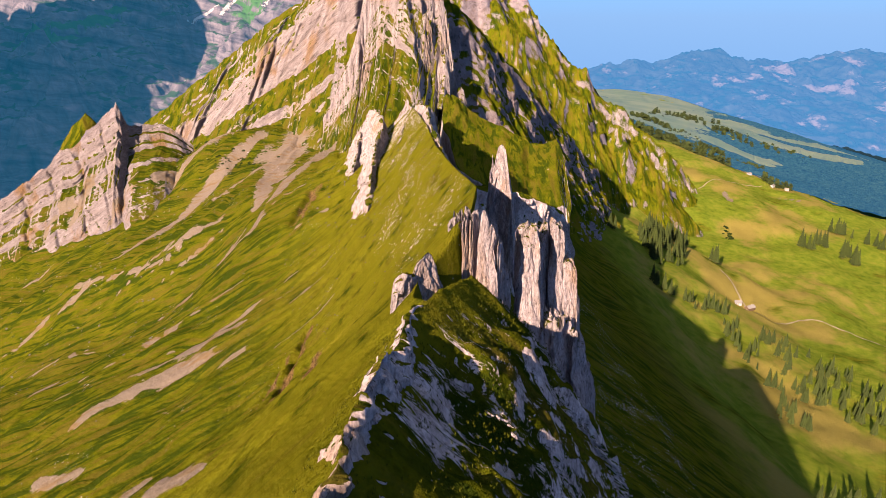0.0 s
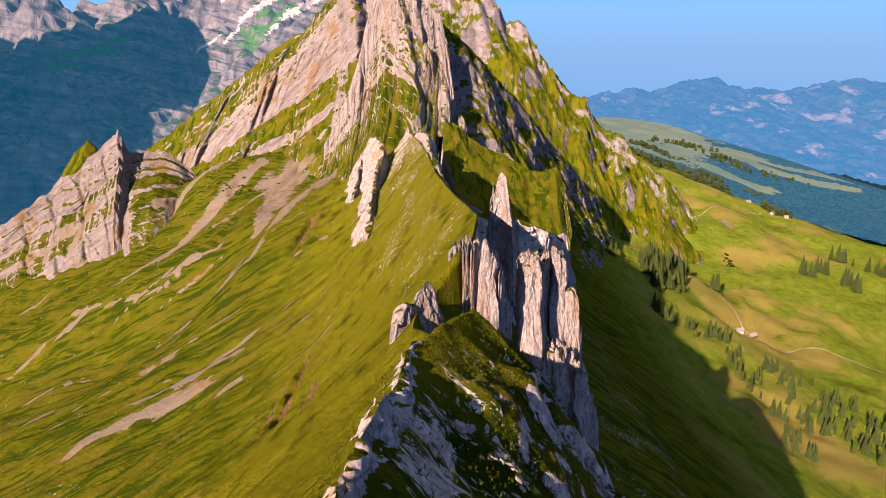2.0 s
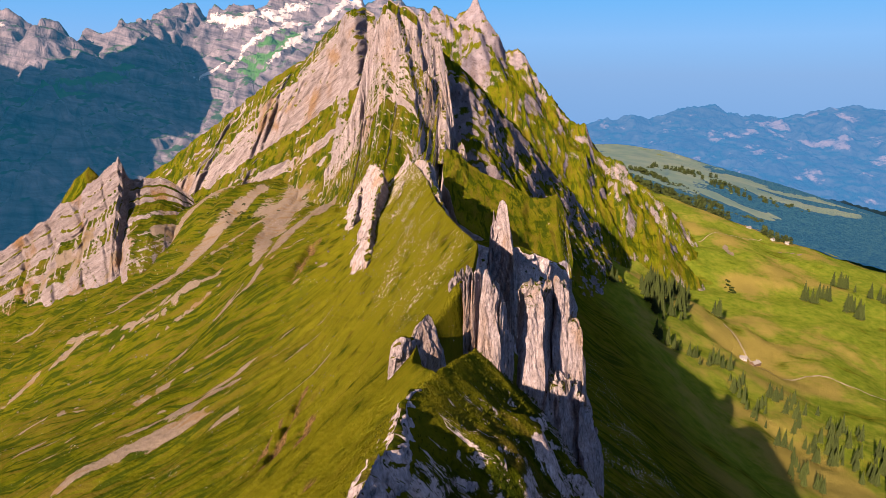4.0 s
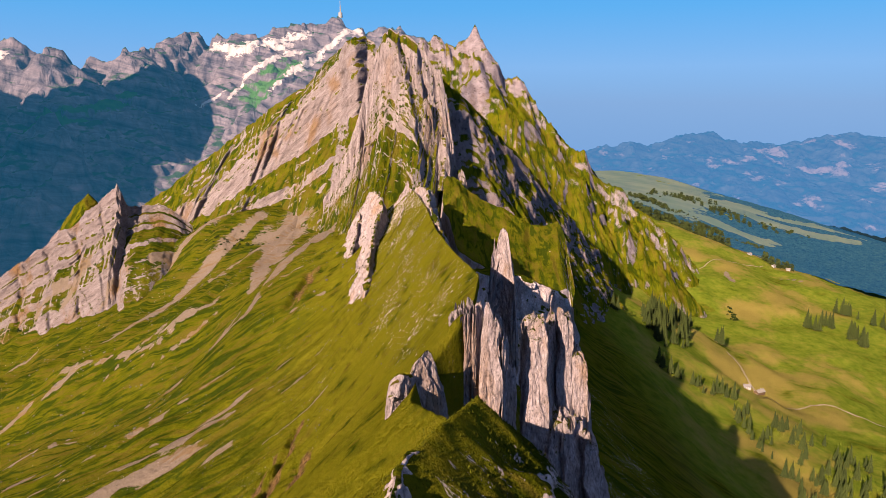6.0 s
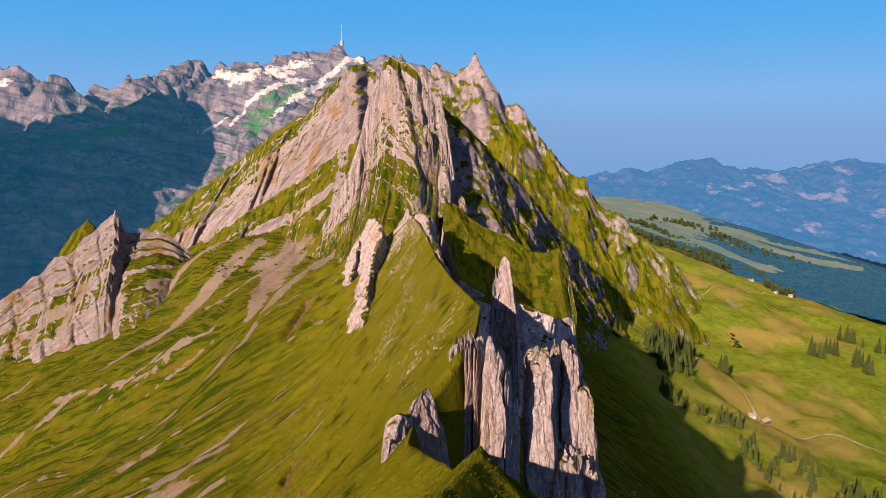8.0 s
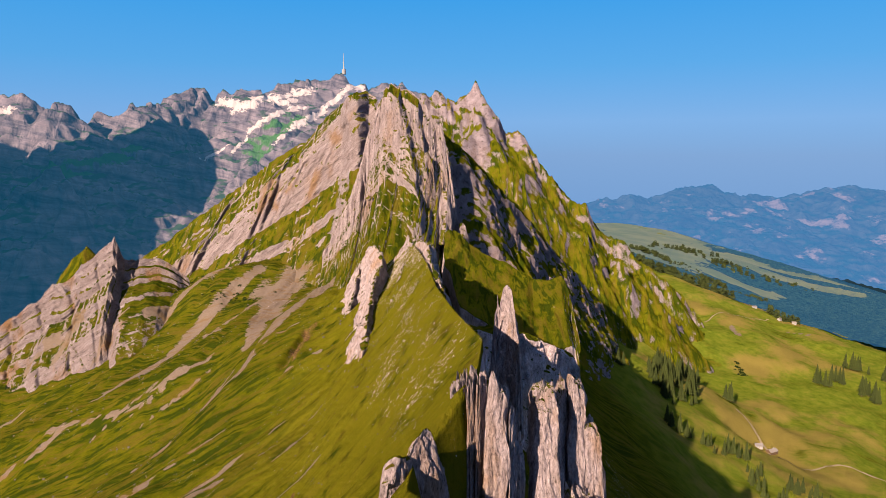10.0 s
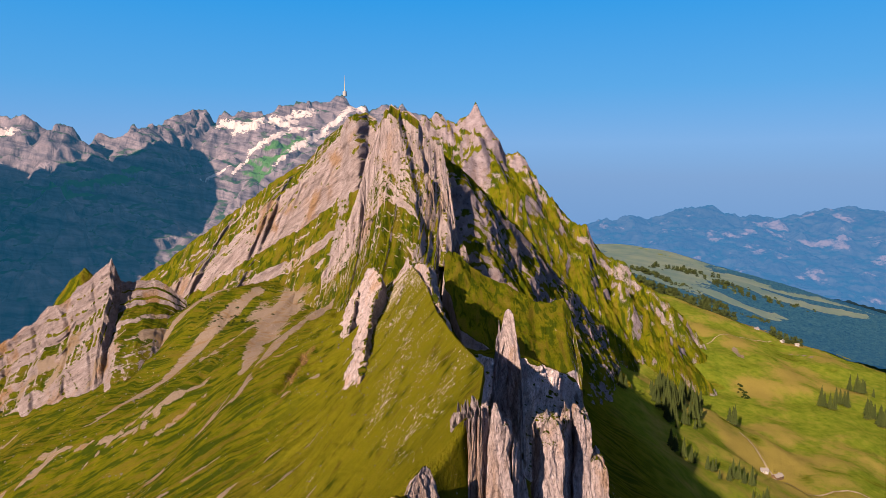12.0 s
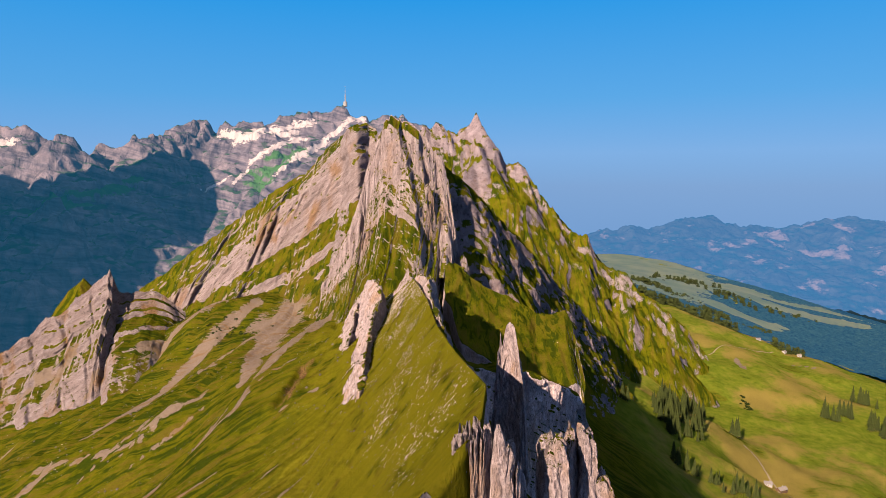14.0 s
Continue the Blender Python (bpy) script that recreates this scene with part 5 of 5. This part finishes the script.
boulders = []
for k in range(4):
    v, f = stone_shape(rng, 3)
    boulders.append((v, f))
meshes = []
for k in range(40):
    y = rng.uniform(380, 540) if k < 12 else rng.uniform(400, 730)
    x = float(np.interp(y, CREST_Y, CREST_X)) - (rng.uniform(20, 75) if k < 12 else rng.uniform(190, 420))
    if k < 4:
        ob = link_mesh("boulder", *boulders[k], M_STONE, None, True)
        meshes.append(ob.data)
    else:
        ob = new("boulder", meshes[k % 4])
    size = rng.uniform(1.0, 2.2)
    ob.matrix_basis = pose(x, y, ground_z(x, y) + size * 0.1, rng.uniform(-20, 20), rng.uniform(-20, 20), rng.uniform(0, 360)) @ Matrix.Diagonal((size, size, size, 1))
    tagged(ob, "pale limestone boulder lying in the grass", "boulder", "boulders on the slope")


def bush_shape(rng, leaves=46):
    verts, faces = [], []
    for _ in range(leaves):
        a, e, r = rng.uniform(0, 6.28), rng.uniform(0, 1.4), rng.uniform(0.5, 1.0)
        c = Vector((r * math.cos(a) * math.cos(e), r * math.sin(a) * math.cos(e), 0.75 * r * math.sin(e)))
        u = Vector((rng.gauss(0, 1), rng.gauss(0, 1), rng.gauss(0, 1))).normalized() * 0.26
        w = u.cross(c + Vector((0.1, 0.2, 0.3))).normalized() * 0.22
        b = len(verts)
        verts += [tuple(c - u), tuple(c + w), tuple(c + u), tuple(c - w + c * 0.1)]
        faces += [(b, b + 1, b + 2), (b, b + 2, b + 3)]
    return verts, faces


bushes = [bush_shape(rng) for _ in range(4)]
places = []
for line, spread, count, size in (([(-515, 745), (-471, 712), (-440, 708), (-405, 728)], 7, 150, 3.2), ([(-400, 740), (-330, 790)], 8, 40, 2.4), ([(-330, 790), (-300, 760)], 10, 40, 2.6), ([(-250, 720), (-190, 690)], 8, 40, 2.2),
                                  ([(515, 1584), (470, 1397)], 6, 50, 4.5), ([(510, 1739), (469, 1554)], 8, 40, 4.5), ([(504, 1937), (496, 1789)], 10, 40, 5.0), ([(609, 1350), (601, 1282)], 4, 24, 4.0)):
    for _ in range(count):
        x, y = beside(line, rng, spread)
        places.append(((x, y, -0.2, size * rng.uniform(0.5, 1.2), rng.uniform(0, 6)), rng.randrange(4)))
scatter("dwarf_pines", bushes, places, M_SHRUB, "dark dwarf pines and shrubs on the slopes", "shrubs")


def tuft_shape(rng, blades=7):
    verts, faces = [], []
    for _ in range(blades):
        a, r, h = rng.uniform(0, 6.28), rng.uniform(0.05, 0.4), rng.uniform(0.5, 1.0)
        c, sn = math.cos(a), math.sin(a)
        b = len(verts)
        verts += [(r * c - 0.12 * sn, r * sn + 0.12 * c, -0.15), (r * c + 0.12 * sn, r * sn - 0.12 * c, -0.15), (r * c * 2.2, r * sn * 2.2, h)]
        faces.append((b, b + 1, b + 2))
    return verts, faces


tufts = [tuft_shape(rng) for _ in range(6)]
places = []
for _ in range(5000):
    y = 34 + 96 * rng.random() ** 0.8
    x = float(np.interp(y, CREST_Y, CREST_X)) + rng.uniform(-4, 18)
    places.append(((x, y, 0, rng.uniform(0.12, 0.34), rng.uniform(0, 6)), rng.randrange(6)))
scatter("grass_tufts", tufts, places, M_TUFT, "coarse tufts of mountain grass on the ridge", "grass")


def track(name, line, width, label):
    p, _ = along([(a, b, 0, 0) for a, b in line], 160)
    t = np.gradient(p[:, :2], axis=0)
    t /= np.linalg.norm(t, axis=1)[:, None]
    wob = fbm(p[:, 0] / 30, p[:, 1] / 30, seed=91) * 2.5
    P = np.zeros((160, 4, 3))
    for j, off in enumerate((-0.5, -0.17, 0.17, 0.5)):
        P[:, j, 0] = p[:, 0] - t[:, 1] * (off * width + wob)
        P[:, j, 1] = p[:, 1] + t[:, 0] * (off * width + wob)
        P[:, j, 2] = ground_at(P[:, j, 0], P[:, j, 1]) + 1.1
    return tagged(grid_mesh(name, P[:, ::-1], M_TRACK), label, "track", kind="structure")


track("track", [(482, 1060), (488, 990), (484, 950), (474, 890), (500, 895), (572, 920), (620, 890), (670, 866), (760, 840)], 3.6, "pale gravel track across the pasture")
track("track", [(628, 1557), (678, 1612), (763, 1661), (869, 1727)], 2.6, "narrow gravel path below the brow of the pasture")


def build_hut(length, width, height, walls, roof):
    """A gabled alpine hut with its door and windows."""
    hut = new("alpine_hut")
    hl, hw, rise = length / 2, width / 2, width * 0.32

    def box(name, x0, x1, y0, y1, z0, z1, mat, parent):
        v = [(x, y, z) for x in (x0, x1) for y in (y0, y1) for z in (z0, z1)]
        return link_mesh(name, v, [(0, 1, 3, 2), (4, 6, 7, 5), (0, 4, 5, 1), (2, 3, 7, 6), (0, 2, 6, 4), (1, 5, 7, 3)], mat, parent)

    v = [(-hl, -hw, -2), (hl, -hw, -2), (hl, hw, -2), (-hl, hw, -2), (-hl, -hw, height), (hl, -hw, height), (hl, hw, height), (-hl, hw, height), (-hl, 0, height + rise), (hl, 0, height + rise)]
    link_mesh("wall", v, [(0, 1, 5, 4), (2, 3, 7, 6), (0, 4, 8, 7, 3), (1, 2, 6, 9, 5)], walls, hut)
    o, k = 0.6, 0.25
    v = []
    for x in (-hl - o, hl + o):
        v += [(x, -hw - o, height - 0.35), (x, 0, height + rise), (x, hw + o, height - 0.35), (x, hw + o, height - 0.35 + k), (x, 0, height + rise + k), (x, -hw - o, height - 0.35 + k)]
    link_mesh("roof", v, [(0, 5, 4, 1), (1, 4, 3, 2), (6, 7, 10, 11), (7, 8, 9, 10), (5, 11, 10, 4), (4, 10, 9, 3), (0, 1, 7, 6), (1, 2, 8, 7), (0, 6, 11, 5), (2, 3, 9, 8)], roof, hut)
    box("door", -0.5, 0.5, -hw - 0.08, -hw, 0, 2.0, M_TIMBER, hut)
    for x in (-hl * 0.6, hl * 0.6):
        box("window", x - 0.5, x + 0.5, -hw - 0.06, -hw, 1.1, 2.1, M_PANE, hut)
    box("chimney", hl * 0.4, hl * 0.4 + 0.8, 0.5, 1.3, height, height + rise + 1.0, M_PLASTER, hut)
    return hut


hut = build_hut(15, 9, 3.2, M_TIMBER, M_ROOF)
hut.matrix_basis = pose(490, 952, ground_z(490, 952) + 1, 0, 0, 25)
tagged(hut, "low timber alpine hut with a pale roof", "hut", "huts on the pasture")
barn = build_hut(10, 8, 3.0, M_PLASTER, M_ROOF)
barn.matrix_basis = pose(474, 960, ground_z(474, 960) + 1, 0, 0, -15)
tagged(barn, "small whitewashed hut with a pale roof", "hut", "huts on the pasture")
for x, y, turn in ((862, 1800, 10), (905, 1745, 35), (940, 1735, -20)):
    tagged(copy_thing(barn, pose(x, y, ground_z(x, y) + 1.5, 0, 0, turn)), "whitewashed hut on the brow of the pasture")


def build_mast():
    """The transmitter and the station on the highest summit."""
    mast = new("transmitter_mast")
    for name, z0, z1, r0, r1, mat in (("station", -25, 6, 13, 12, M_PLASTER), ("tower", 6, 50, 3.0, 2.2, M_STEEL), ("antenna", 50, 104, 1.5, 0.7, M_STEEL)):
        v = [(r * math.cos(6.283 * i / 10), r * math.sin(6.283 * i / 10), z) for z, r in ((z0, r0), (z1, r1)) for i in range(10)]
        link_mesh(name, v, [(i, (i + 1) % 10, 10 + (i + 1) % 10, 10 + i) for i in range(10)] + [tuple(range(10, 20))], mat, mast)
    mast.location = (-628, 4240, 532)
    return tagged(mast, "slender transmitter mast on a far rocky summit", "mast")


build_mast()
